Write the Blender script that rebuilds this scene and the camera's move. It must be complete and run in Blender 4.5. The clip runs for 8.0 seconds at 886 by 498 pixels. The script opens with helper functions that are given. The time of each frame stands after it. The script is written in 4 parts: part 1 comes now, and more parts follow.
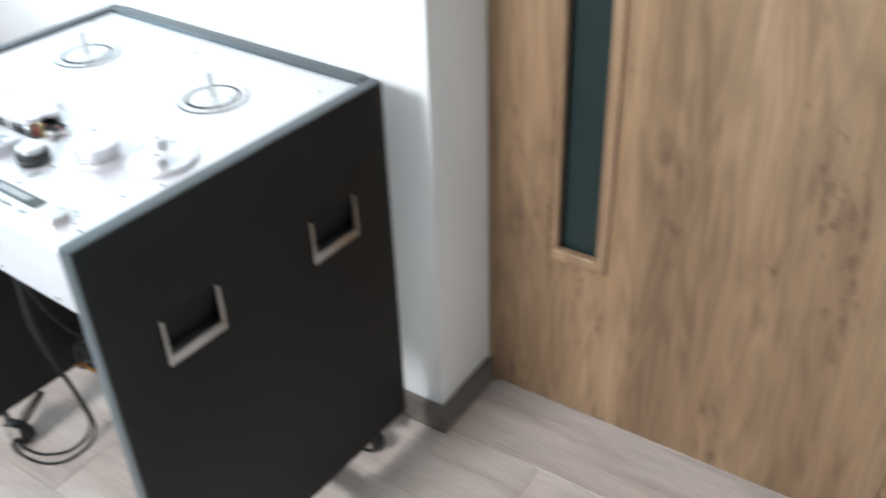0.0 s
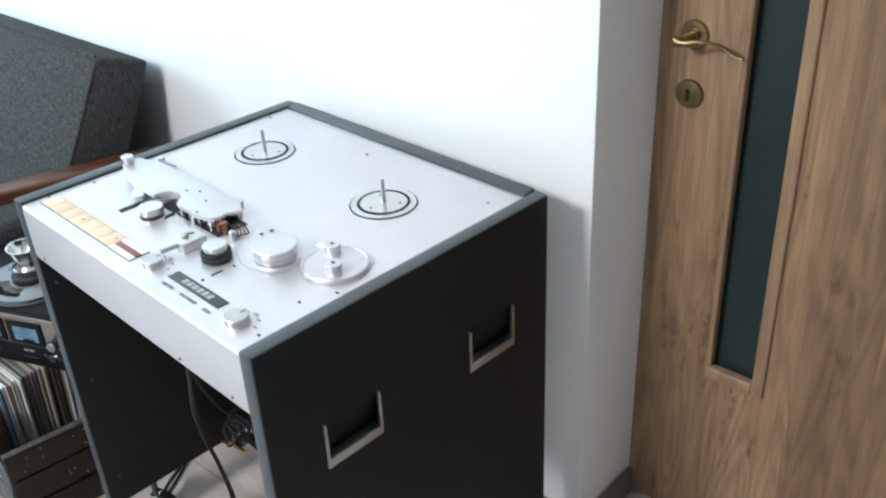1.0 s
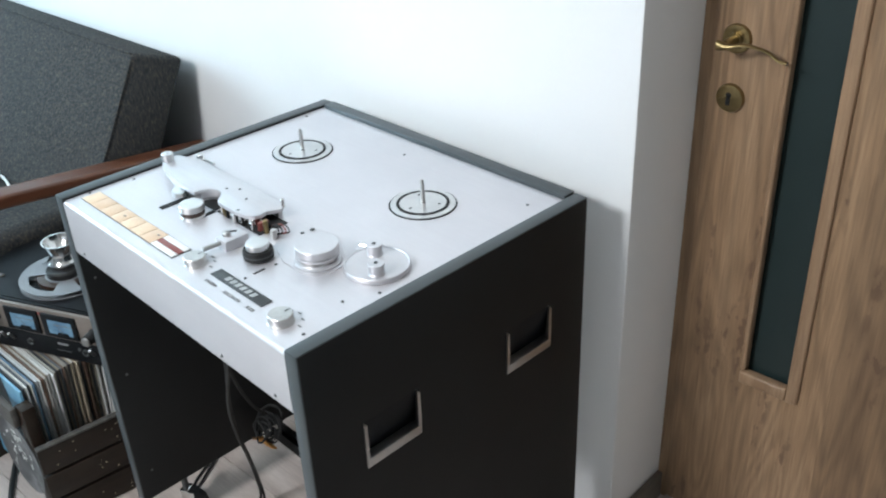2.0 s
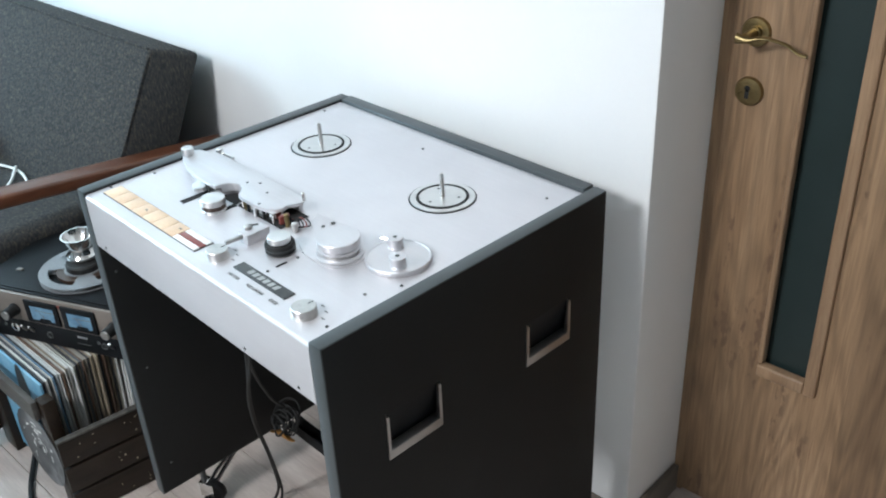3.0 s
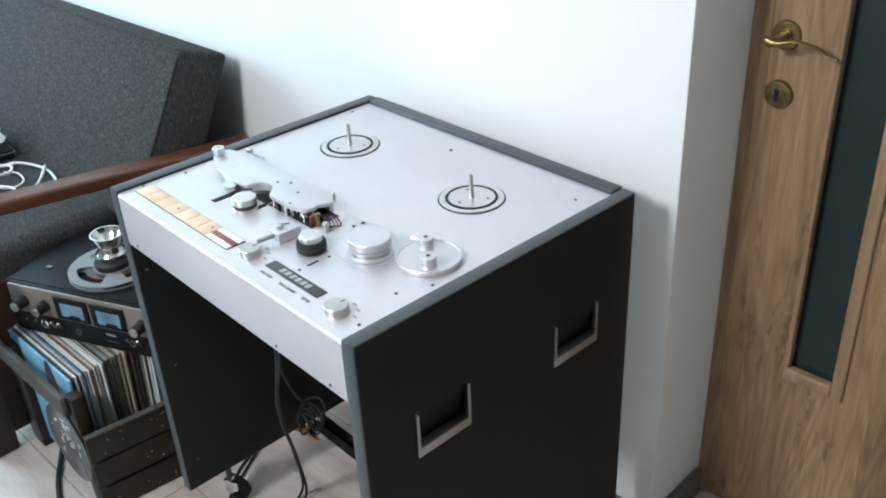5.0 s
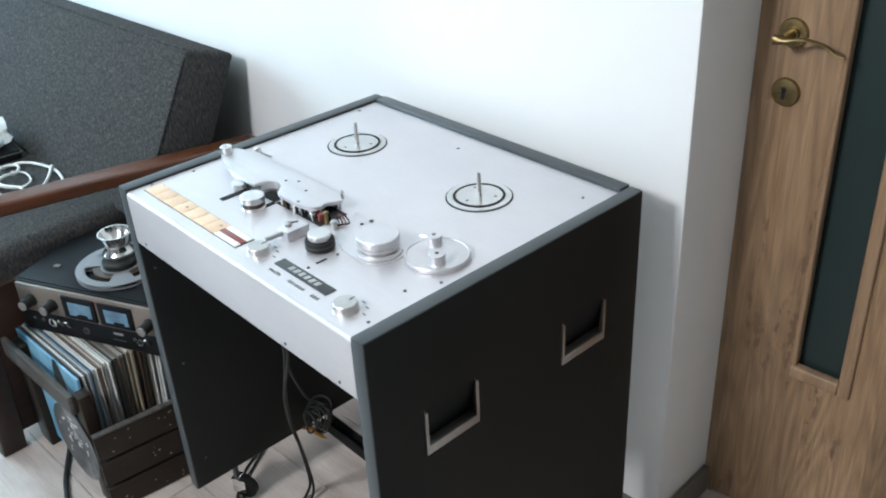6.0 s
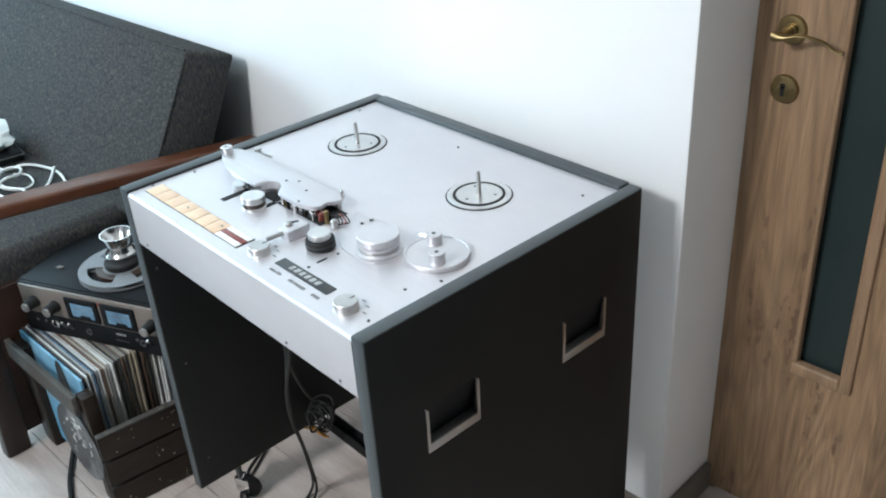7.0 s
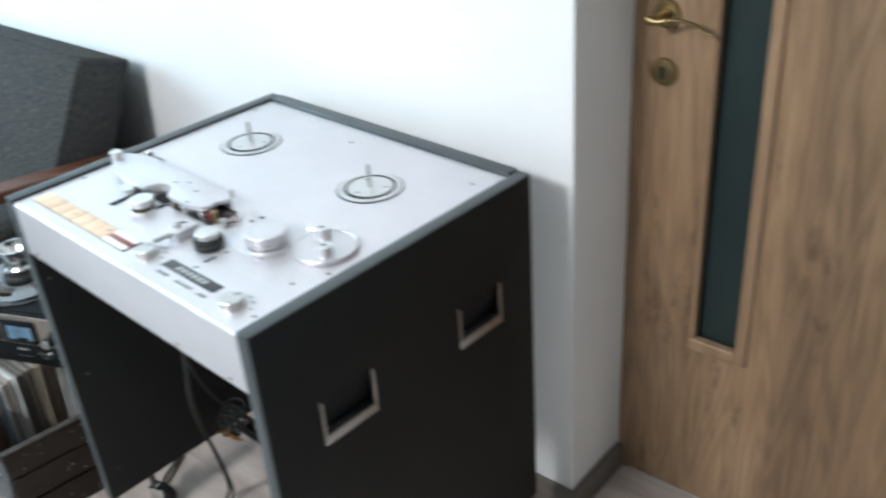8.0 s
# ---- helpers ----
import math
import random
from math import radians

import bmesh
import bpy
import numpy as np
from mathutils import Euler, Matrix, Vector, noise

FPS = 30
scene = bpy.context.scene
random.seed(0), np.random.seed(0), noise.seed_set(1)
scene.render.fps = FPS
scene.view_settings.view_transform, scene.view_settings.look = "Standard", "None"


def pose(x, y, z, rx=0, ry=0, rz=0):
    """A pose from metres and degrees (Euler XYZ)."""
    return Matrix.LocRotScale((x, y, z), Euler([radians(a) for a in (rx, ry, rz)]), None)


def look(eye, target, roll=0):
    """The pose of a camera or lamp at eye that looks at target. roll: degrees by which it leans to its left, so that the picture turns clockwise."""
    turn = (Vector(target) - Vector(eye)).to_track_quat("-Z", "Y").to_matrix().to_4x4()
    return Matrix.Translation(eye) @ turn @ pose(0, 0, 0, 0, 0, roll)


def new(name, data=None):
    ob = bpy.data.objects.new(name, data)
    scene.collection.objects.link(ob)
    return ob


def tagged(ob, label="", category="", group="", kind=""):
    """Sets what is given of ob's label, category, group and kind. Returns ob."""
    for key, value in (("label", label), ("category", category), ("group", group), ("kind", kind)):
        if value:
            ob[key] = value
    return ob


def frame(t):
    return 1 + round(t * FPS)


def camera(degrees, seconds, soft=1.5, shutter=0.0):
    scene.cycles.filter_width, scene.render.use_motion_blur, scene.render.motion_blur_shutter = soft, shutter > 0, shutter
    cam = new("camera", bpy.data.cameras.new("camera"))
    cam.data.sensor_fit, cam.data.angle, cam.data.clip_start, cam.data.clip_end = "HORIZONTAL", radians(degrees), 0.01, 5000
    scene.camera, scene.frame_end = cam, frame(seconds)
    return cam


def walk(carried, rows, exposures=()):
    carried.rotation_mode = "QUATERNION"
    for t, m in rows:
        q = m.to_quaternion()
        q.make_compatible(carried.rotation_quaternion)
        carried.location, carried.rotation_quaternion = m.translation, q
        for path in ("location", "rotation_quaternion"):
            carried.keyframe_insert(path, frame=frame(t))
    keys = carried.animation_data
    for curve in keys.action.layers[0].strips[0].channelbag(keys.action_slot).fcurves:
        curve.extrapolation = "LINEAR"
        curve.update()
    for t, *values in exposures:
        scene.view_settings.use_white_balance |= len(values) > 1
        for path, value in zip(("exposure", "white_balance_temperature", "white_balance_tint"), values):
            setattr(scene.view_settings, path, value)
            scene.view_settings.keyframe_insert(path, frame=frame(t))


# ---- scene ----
# the console stands turned by TURN degrees to the walls; the camera's rows are told in its frame
TURN = -3.071
cam = camera(51.02, 8.0, soft=2.0, shutter=0.75)
ROWS = [
    (0.0, 0.9182, -0.4537, 1.4578, 55.558, 1.918, 36.487),
    (0.5, 0.8752, -0.453, 1.4932, 57.749, 2.539, 42.69),
    (1.0, 0.8437, -0.4733, 1.5239, 60.01, 2.554, 44.453),
    (1.5, 0.8291, -0.4841, 1.529, 60.404, 2.458, 44.873),
    (2.0, 0.8147, -0.5017, 1.5305, 59.946, 2.281, 45.581),
    (3.5, 0.8064, -0.5263, 1.5321, 59.693, 2.62, 46.195),
    (4.0, 0.805, -0.5344, 1.5331, 59.879, 2.425, 46.645),
    (4.5, 0.802, -0.5386, 1.5342, 59.893, 2.546, 46.944),
    (6.0, 0.7981, -0.5522, 1.5324, 59.949, 2.82, 47.185),
    (6.5, 0.7989, -0.5537, 1.532, 59.7, 3.051, 47.409),
    (7.0, 0.805, -0.5511, 1.533, 59.92, 3.254, 47.187),
    (7.5, 0.8197, -0.5463, 1.5308, 60.269, 3.391, 46.543),
    (8.0, 0.8715, -0.5099, 1.5186, 59.771, 3.801, 42.589),
]
EXPOSURES = [(0.0, 0.72), (0.5, 0.55), (1.0, 0.15), (1.5, 0.0), (7.5, 0.0), (8.0, 0.1)]
walk(cam, [(t, pose(0, 0, 0, 0, 0, TURN) @ pose(x, y, z, rx, ry, rz)) for t, x, y, z, rx, ry, rz in ROWS], EXPOSURES)

# ---- world and light ----
world = bpy.data.worlds.new("sky")
scene.world = world
world.use_nodes = True
sky = world.node_tree.nodes.new("ShaderNodeTexSky")
sky.sky_type, sky.sun_disc = "NISHITA", False
sky.sun_elevation, sky.sun_rotation = radians(38), radians(200)
world.node_tree.links.new(sky.outputs[0], world.node_tree.nodes["Background"].inputs[0])
world.node_tree.nodes["Background"].inputs[1].default_value = 0.12


def window_light(name, size_x, size_y, watts, colour, m):
    lamp = bpy.data.lights.new(name, "AREA")
    lamp.shape, lamp.size, lamp.size_y, lamp.energy, lamp.color = "RECTANGLE", size_x, size_y, watts, colour
    ob = new(name, lamp)
    ob.matrix_world = m
    return ob


# daylight that enters by the two windows of the room, behind the camera and beyond the sofa
window_light("window_light_south", 0.5, 0.36, 61, (0.94, 0.97, 1.0), look((-0.42, -1.86, 2.4), (0.0, 0.6, 0.7)))
window_light("window_light_west", 1.4, 1.2, 84, (0.58, 0.84, 1.0), look((-3.24, -0.75, 1.7), (-0.6, 0.3, 0.7)))


# ---- materials ----
def surf(name, stops, scale=(1, 1, 1), grain=5.0, rough=(0.4, 0.6), metal=0.0, bump=0.1, fine=(1, 1, 1), fine_grain=220.0,
         fine_amount=0.25, varied=0.0, spec=0.5, boards=0.0, knots=False, transmission=0.0):
    """A material with coarse and fine variation; boards: width of the boards along x; varied: difference from object to object."""
    mat = bpy.data.materials.new(name)
    mat.use_nodes = True
    nodes, links = mat.node_tree.nodes, mat.node_tree.links
    bsdf = nodes["Principled BSDF"]
    place = nodes.new("ShaderNodeTexCoord").outputs["Object"]
    if varied:
        info = nodes.new("ShaderNodeObjectInfo")
        shift = nodes.new("ShaderNodeVectorMath")
        shift.operation = "MULTIPLY_ADD"
        links.new(info.outputs["Random"], shift.inputs[0])
        shift.inputs[1].default_value = (37, 19, 23)
        links.new(place, shift.inputs[2])
        place = shift.outputs[0]

    def noise_of(stretch, size, detail):
        mapping = nodes.new("ShaderNodeMapping")
        mapping.inputs["Scale"].default_value = stretch
        links.new(place, mapping.inputs["Vector"])
        tex = nodes.new("ShaderNodeTexNoise")
        tex.inputs["Scale"].default_value, tex.inputs["Detail"].default_value, tex.inputs["Roughness"].default_value = size, detail, 0.6
        links.new(mapping.outputs[0], tex.inputs["Vector"])
        return tex.outputs[0]

    def mixed(kind, factor, a, b):
        node = nodes.new("ShaderNodeMix")
        node.data_type, node.blend_type = "RGBA", kind
        for socket, value in ((node.inputs[0], factor), (node.inputs[6], a), (node.inputs[7], b)):
            if isinstance(value, (float, int)):
                socket.default_value = value
            elif isinstance(value, tuple):
                socket.default_value = (*value, 1)
            else:
                links.new(value, socket)
        return node.outputs[2]

    coarse, small = noise_of(scale, grain, 6), noise_of(fine, fine_grain, 3)
    ramp = nodes.new("ShaderNodeValToRGB")
    ramp.color_ramp.elements[0].position, ramp.color_ramp.elements[-1].position = 0.3, 0.7
    for i, c in enumerate(stops):
        if i == 0:
            e = ramp.color_ramp.elements[0]
        elif i == len(stops) - 1:
            e = ramp.color_ramp.elements[-1]
        else:
            e = ramp.color_ramp.elements.new(0.3 + 0.4 * i / (len(stops) - 1))
        e.color = (*c, 1)
    links.new(coarse, ramp.inputs[0])
    colour = mixed("OVERLAY", fine_amount, ramp.outputs[0], small)
    if boards:
        split = nodes.new("ShaderNodeSeparateXYZ")
        links.new(place, split.inputs[0])
        snap = nodes.new("ShaderNodeMath")
        snap.operation = "SNAP"
        links.new(split.outputs[0], snap.inputs[0])
        snap.inputs[1].default_value = boards
        white = nodes.new("ShaderNodeTexWhiteNoise")
        white.noise_dimensions = "1D"
        links.new(snap.outputs[0], white.inputs["W"])
        span = nodes.new("ShaderNodeMapRange")
        span.inputs[3].default_value, span.inputs[4].default_value = 0.3, 0.62
        links.new(white.outputs[0], span.inputs[0])
        colour = mixed("OVERLAY", 0.45, colour, span.outputs[0])
    if knots:
        # cathedral figure: contour lines of a slow noise drawn out along the boards, shifted from board to board
        jump = nodes.new("ShaderNodeVectorMath")
        jump.operation = "MULTIPLY_ADD"
        links.new(white.outputs[0], jump.inputs[0])
        jump.inputs[1].default_value = (0.0, 3.7, 5.3)
        links.new(place, jump.inputs[2])
        plain, place = place, jump.outputs[0]
        slow = noise_of((9.0, 2.0, 1.15), 1.0, 1.6)
        bands = nodes.new("ShaderNodeMath")
        bands.operation = "MULTIPLY"
        links.new(slow, bands.inputs[0])
        bands.inputs[1].default_value = 95.0
        wave = nodes.new("ShaderNodeMath")
        wave.operation = "SINE"
        links.new(bands.outputs[0], wave.inputs[0])
        rings = nodes.new("ShaderNodeMapRange")
        rings.inputs[1].default_value, rings.inputs[2].default_value = -1.0, 1.0
        rings.inputs[3].default_value, rings.inputs[4].default_value = 0.3, 0.64
        links.new(wave.outputs[0], rings.inputs[0])
        ragged = mixed("MIX", 0.42, rings.outputs[0], noise_of((120, 60, 5), 1.0, 4))
        colour = mixed("OVERLAY", 0.65, colour, ragged)
        # short dark pores along the grain
        pores = nodes.new("ShaderNodeMapRange")
        pores.inputs[1].default_value, pores.inputs[2].default_value, pores.inputs[4].default_value = 0.6, 0.72, 0.45
        links.new(noise_of((260, 120, 9), 1.0, 2), pores.inputs[0])
        colour = mixed("MIX", pores.outputs[0], colour, (0.13, 0.075, 0.042))
        # chains of split knots in a few of the boards
        crack = nodes.new("ShaderNodeMapRange")
        crack.inputs[1].default_value, crack.inputs[2].default_value, crack.inputs[4].default_value = 0.52, 0.58, 0.8
        links.new(noise_of((70, 40, 26), 1.0, 6), crack.inputs[0])
        chain = nodes.new("ShaderNodeMapRange")
        chain.inputs[1].default_value, chain.inputs[2].default_value = 0.575, 0.64
        links.new(noise_of((11, 5, 2.4), 1.0, 2.5), chain.inputs[0])
        both = nodes.new("ShaderNodeMath")
        both.operation = "MULTIPLY"
        links.new(crack.outputs[0], both.inputs[0])
        links.new(chain.outputs[0], both.inputs[1])
        colour = mixed("MIX", both.outputs[0], colour, (0.085, 0.048, 0.03))
        # grey-brown halo round the knots
        halo = nodes.new("ShaderNodeMath")
        halo.operation = "MULTIPLY"
        links.new(chain.outputs[0], halo.inputs[0])
        halo.inputs[1].default_value = 0.35
        colour = mixed("MIX", halo.outputs[0], colour, (0.19, 0.115, 0.066))
        place = plain
    if varied:
        tone = nodes.new("ShaderNodeMapRange")
        tone.inputs[3].default_value, tone.inputs[4].default_value = 0.5 - varied, 0.5 + varied
        links.new(info.outputs["Random"], tone.inputs[0])
        colour = mixed("OVERLAY", 0.5, colour, tone.outputs[0])
    links.new(colour, bsdf.inputs["Base Color"])
    gloss = nodes.new("ShaderNodeMapRange")
    gloss.inputs[3].default_value, gloss.inputs[4].default_value = rough
    links.new(coarse, gloss.inputs[0])
    links.new(gloss.outputs[0], bsdf.inputs["Roughness"])
    bsdf.inputs["Metallic"].default_value = metal
    bsdf.inputs["Specular IOR Level"].default_value = spec
    bsdf.inputs["Transmission Weight"].default_value = transmission
    if bump:
        relief = nodes.new("ShaderNodeBump")
        relief.inputs["Strength"].default_value, relief.inputs["Distance"].default_value = bump, 0.002
        links.new(small, relief.inputs["Height"])
        links.new(relief.outputs[0], bsdf.inputs["Normal"])
    return mat


WHITE_PAINT = surf("white_wall_paint", [(0.78, 0.79, 0.8), (0.83, 0.83, 0.82)], grain=2, rough=(0.6, 0.8), bump=0.12, fine_grain=160, fine_amount=0.05)
CEILING_PAINT = surf("ceiling_paint", [(0.8, 0.8, 0.79), (0.84, 0.84, 0.83)], grain=2, rough=(0.7, 0.9), bump=0.1, fine_amount=0.04)
# for the walls out of view; this dark tone is chosen to weaken bounced light
LOW_BOUNCE_GREY = surf("low_bounce_wall_grey", [(0.27, 0.265, 0.265), (0.31, 0.305, 0.305)], grain=2, rough=(0.6, 0.8), bump=0.12, fine_grain=160, fine_amount=0.05)
LAMINATE = surf("whitewashed_oak_laminate", [(0.36, 0.3, 0.268), (0.46, 0.395, 0.357), (0.52, 0.455, 0.415)], scale=(1.2, 9, 1), grain=2.2, rough=(0.28, 0.45),
                bump=0.06, fine=(4, 40, 1), fine_grain=6, fine_amount=0.22, varied=0.09)
JOINT = surf("floor_underlay", [(0.12, 0.1, 0.09), (0.17, 0.15, 0.13)], rough=(0.8, 0.9))
SKIRTING = surf("grey_brown_skirting", [(0.1, 0.085, 0.072), (0.15, 0.13, 0.11)], scale=(1.5, 1.5, 9), grain=5, rough=(0.35, 0.5), fine=(4, 4, 60), fine_grain=8)
OAK = surf("knotty_oak_laminate", [(0.213, 0.13, 0.072), (0.277, 0.174, 0.099), (0.338, 0.222, 0.133)], scale=(7, 3, 0.6), grain=2.2, rough=(0.38, 0.55), bump=0.15,
           fine=(60, 30, 3.0), fine_grain=4.0, fine_amount=0.35, boards=0.127, knots=True)
OAK_BEAD = surf("oak_beading", [(0.215, 0.13, 0.074), (0.36, 0.235, 0.143)], scale=(9, 3, 1.2), grain=3, rough=(0.3, 0.45), bump=0.1, fine=(60, 30, 3), fine_grain=5, fine_amount=0.4)
GLASS_DARK = surf("frosted_green_glass", [(0.014, 0.026, 0.026), (0.02, 0.034, 0.034)], grain=3, rough=(0.3, 0.42), bump=0.03, fine_grain=400, spec=0.35)
BRASS = surf("aged_brass", [(0.19, 0.14, 0.065), (0.32, 0.25, 0.125)], grain=18, rough=(0.25, 0.45), metal=1.0, bump=0.03)
HOLE = surf("black_hole", [(0.006, 0.006, 0.006), (0.012, 0.012, 0.012)], rough=(0.8, 0.9), bump=0)
DECK = surf("brushed_aluminium_deck", [(0.56, 0.547, 0.568), (0.63, 0.612, 0.632)], scale=(1, 1, 1), grain=4, rough=(0.36, 0.46), metal=0.55, bump=0.035,
            fine=(2, 160, 160), fine_grain=5, fine_amount=0.1)
ALU = surf("turned_aluminium", [(0.56, 0.56, 0.56), (0.66, 0.655, 0.65)], grain=20, rough=(0.26, 0.36), metal=1.0, bump=0.02, fine=(1, 1, 90), fine_grain=30, fine_amount=0.12)
ALU_DULL = surf("dull_aluminium", [(0.42, 0.41, 0.4), (0.54, 0.53, 0.515)], grain=14, rough=(0.3, 0.42), metal=1.0, bump=0.04, fine_amount=0.15)
SATIN = surf("satin_aluminium", [(0.54, 0.535, 0.555), (0.61, 0.6, 0.62)], grain=9, rough=(0.34, 0.46), metal=0.6, bump=0.04, fine=(2, 90, 90), fine_grain=8, fine_amount=0.12)
STEEL = surf("polished_steel", [(0.6, 0.59, 0.57), (0.72, 0.7, 0.68)], grain=20, rough=(0.1, 0.2), metal=1.0, bump=0.0)
GREY_EDGE = surf("grey_painted_edge", [(0.038, 0.047, 0.051), (0.053, 0.063, 0.068)], grain=6, rough=(0.35, 0.5), bump=0.05, fine_grain=300, fine_amount=0.15)
BLACK_PANEL = surf("black_grained_laminate", [(0.006, 0.0068, 0.007), (0.0105, 0.0115, 0.0118)], grain=3, rough=(0.45, 0.6), bump=0.25, fine_grain=420, fine_amount=0.35, spec=0.25)
BLACK_METAL = surf("black_metal", [(0.007, 0.008, 0.009), (0.013, 0.014, 0.016)], grain=8, rough=(0.4, 0.55), bump=0.05, spec=0.1)
BLACK_RUBBER = surf("black_rubber", [(0.01, 0.01, 0.01), (0.02, 0.02, 0.02)], grain=12, rough=(0.5, 0.7), bump=0.05, spec=0.3)
GUNMETAL = surf("gunmetal_beam", [(0.05, 0.055, 0.055), (0.075, 0.08, 0.08)], grain=6, rough=(0.4, 0.55), bump=0.05)
AMBER = surf("aged_amber_buttons", [(0.6, 0.42, 0.275), (0.71, 0.53, 0.37)], grain=30, rough=(0.3, 0.45), bump=0.02, fine_amount=0.2, varied=0.05)
WHITE_PLASTIC = surf("white_plastic", [(0.68, 0.68, 0.66), (0.76, 0.76, 0.74)], grain=20, rough=(0.3, 0.45), bump=0.02)
RED_PLASTIC = surf("maroon_plastic", [(0.16, 0.035, 0.03), (0.22, 0.055, 0.045)], grain=20, rough=(0.3, 0.45), bump=0.02)
CHARCOAL = surf("charcoal_plate", [(0.03, 0.036, 0.038), (0.045, 0.05, 0.052)], grain=20, rough=(0.35, 0.5), bump=0.02)
INK = surf("grey_ink", [(0.12, 0.12, 0.12), (0.2, 0.2, 0.2)], grain=40, rough=(0.6, 0.7), bump=0)
LIGHT_INK = surf("silver_ink", [(0.3, 0.31, 0.31), (0.38, 0.39, 0.39)], grain=40, rough=(0.5, 0.6), bump=0)
COPPER = surf("copper_leads", [(0.55, 0.26, 0.08), (0.7, 0.38, 0.14)], grain=30, rough=(0.25, 0.4), metal=1.0, bump=0)
TWEED = surf("charcoal_tweed", [(0.018, 0.021, 0.023), (0.039, 0.041, 0.042), (0.094, 0.077, 0.061)], scale=(1, 1, 0.3), grain=210, rough=(0.85, 0.95), bump=0.7,
             fine=(0.22, 1, 1), fine_grain=300, fine_amount=0.8, spec=0.15)
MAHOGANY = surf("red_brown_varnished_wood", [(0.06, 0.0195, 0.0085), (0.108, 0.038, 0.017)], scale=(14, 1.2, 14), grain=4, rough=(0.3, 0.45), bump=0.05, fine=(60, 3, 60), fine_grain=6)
# the arms' wood again, darkened: shade below the arms put into the colour
SHADED_WOOD = surf("shaded_red_brown_wood", [(0.018, 0.0085, 0.0055), (0.034, 0.016, 0.01)], scale=(14, 1.2, 14), grain=4, rough=(0.4, 0.55), bump=0.05, fine=(60, 3, 60), fine_grain=6, spec=0.3)
DARK_WOOD = surf("dark_stained_wood", [(0.01, 0.006, 0.0038), (0.024, 0.0145, 0.0088)], scale=(12, 1.5, 12), grain=4, rough=(0.4, 0.6), bump=0.15, fine=(50, 4, 50), fine_grain=6, varied=0.08, spec=0.3)
WORN_WOOD = surf("worn_grey_wood", [(0.035, 0.031, 0.028), (0.09, 0.084, 0.076)], scale=(3, 12, 12), grain=5, rough=(0.5, 0.7), bump=0.2, fine=(4, 50, 50), fine_grain=6, fine_amount=0.45)
PAINT_FLECK = surf("dried_cream_paint", [(0.3, 0.25, 0.18), (0.42, 0.36, 0.27)], grain=30, rough=(0.6, 0.8), bump=0.1)
TAUPE = surf("taupe_anodised_panel", [(0.185, 0.157, 0.136), (0.235, 0.2, 0.175)], grain=5, rough=(0.35, 0.5), metal=0.3, bump=0.03, fine=(2, 90, 90), fine_grain=6, fine_amount=0.12)
METER_BLUE = surf("pale_blue_meter_face", [(0.05, 0.12, 0.2), (0.17, 0.32, 0.44)], grain=22, rough=(0.3, 0.4), bump=0)
REEL_GREY = surf("grey_anodised_reel", [(0.2, 0.205, 0.215), (0.26, 0.265, 0.275)], grain=9, rough=(0.35, 0.5), metal=0.4, bump=0.02)
WHITE_CORD = surf("white_cord", [(0.62, 0.62, 0.6), (0.72, 0.72, 0.7)], grain=60, rough=(0.4, 0.55), bump=0.02)
BAG = surf("thin_white_plastic_bag", [(0.62, 0.68, 0.68), (0.75, 0.8, 0.79)], grain=12, rough=(0.3, 0.5), bump=0.3, fine_grain=60)
VINYL_GREY = surf("grey_worn_disc", [(0.02, 0.02, 0.021), (0.05, 0.05, 0.052), (0.24, 0.24, 0.245)], grain=12, rough=(0.4, 0.6), bump=0.1, fine_amount=0.4)
BROWN_TAPE = surf("brown_tape_pack", [(0.035, 0.02, 0.014), (0.05, 0.03, 0.02)], grain=10, rough=(0.25, 0.35), bump=0)
WINDOW_PANE = surf("window_glass", [(0.9, 0.95, 0.95), (0.95, 0.97, 0.97)], rough=(0.0, 0.02), bump=0, transmission=1.0)


def sleeve_paint(i, rng):
    tones = [(0.14, 0.25, 0.37), (0.66, 0.66, 0.64), (0.3, 0.25, 0.18), (0.52, 0.54, 0.55), (0.42, 0.37, 0.3), (0.05, 0.05, 0.055), (0.6, 0.58, 0.54),
             (0.16, 0.1, 0.07), (0.12, 0.13, 0.14), (0.34, 0.32, 0.28)]
    c = tones[i % len(tones)]
    return surf("sleeve_card", [tuple(v * 0.8 for v in c), tuple(min(1, v * 1.15) for v in c)], grain=16, rough=(0.45, 0.65), bump=0.05, fine_amount=0.3)


# ---- mesh helpers ----
def part(name, bm, material, parent=None, label="", smooth=True):
    mesh = bpy.data.meshes.new(name)
    bmesh.ops.recalc_face_normals(bm, faces=bm.faces[:])
    bm.to_mesh(mesh)
    bm.free()
    mesh.materials.append(material)
    if smooth:
        for p in mesh.polygons:
            p.use_smooth = True
        mesh.set_sharp_from_angle(angle=radians(32))
    ob = new(name, mesh)
    ob.parent = parent
    if label:
        tagged(ob, label)
    return ob


def thing(name, label, category, m=Matrix(), group="", kind=""):
    ob = new(name)
    ob.empty_display_size = 0.05
    ob.matrix_world = m
    return tagged(ob, label, category, group, kind)


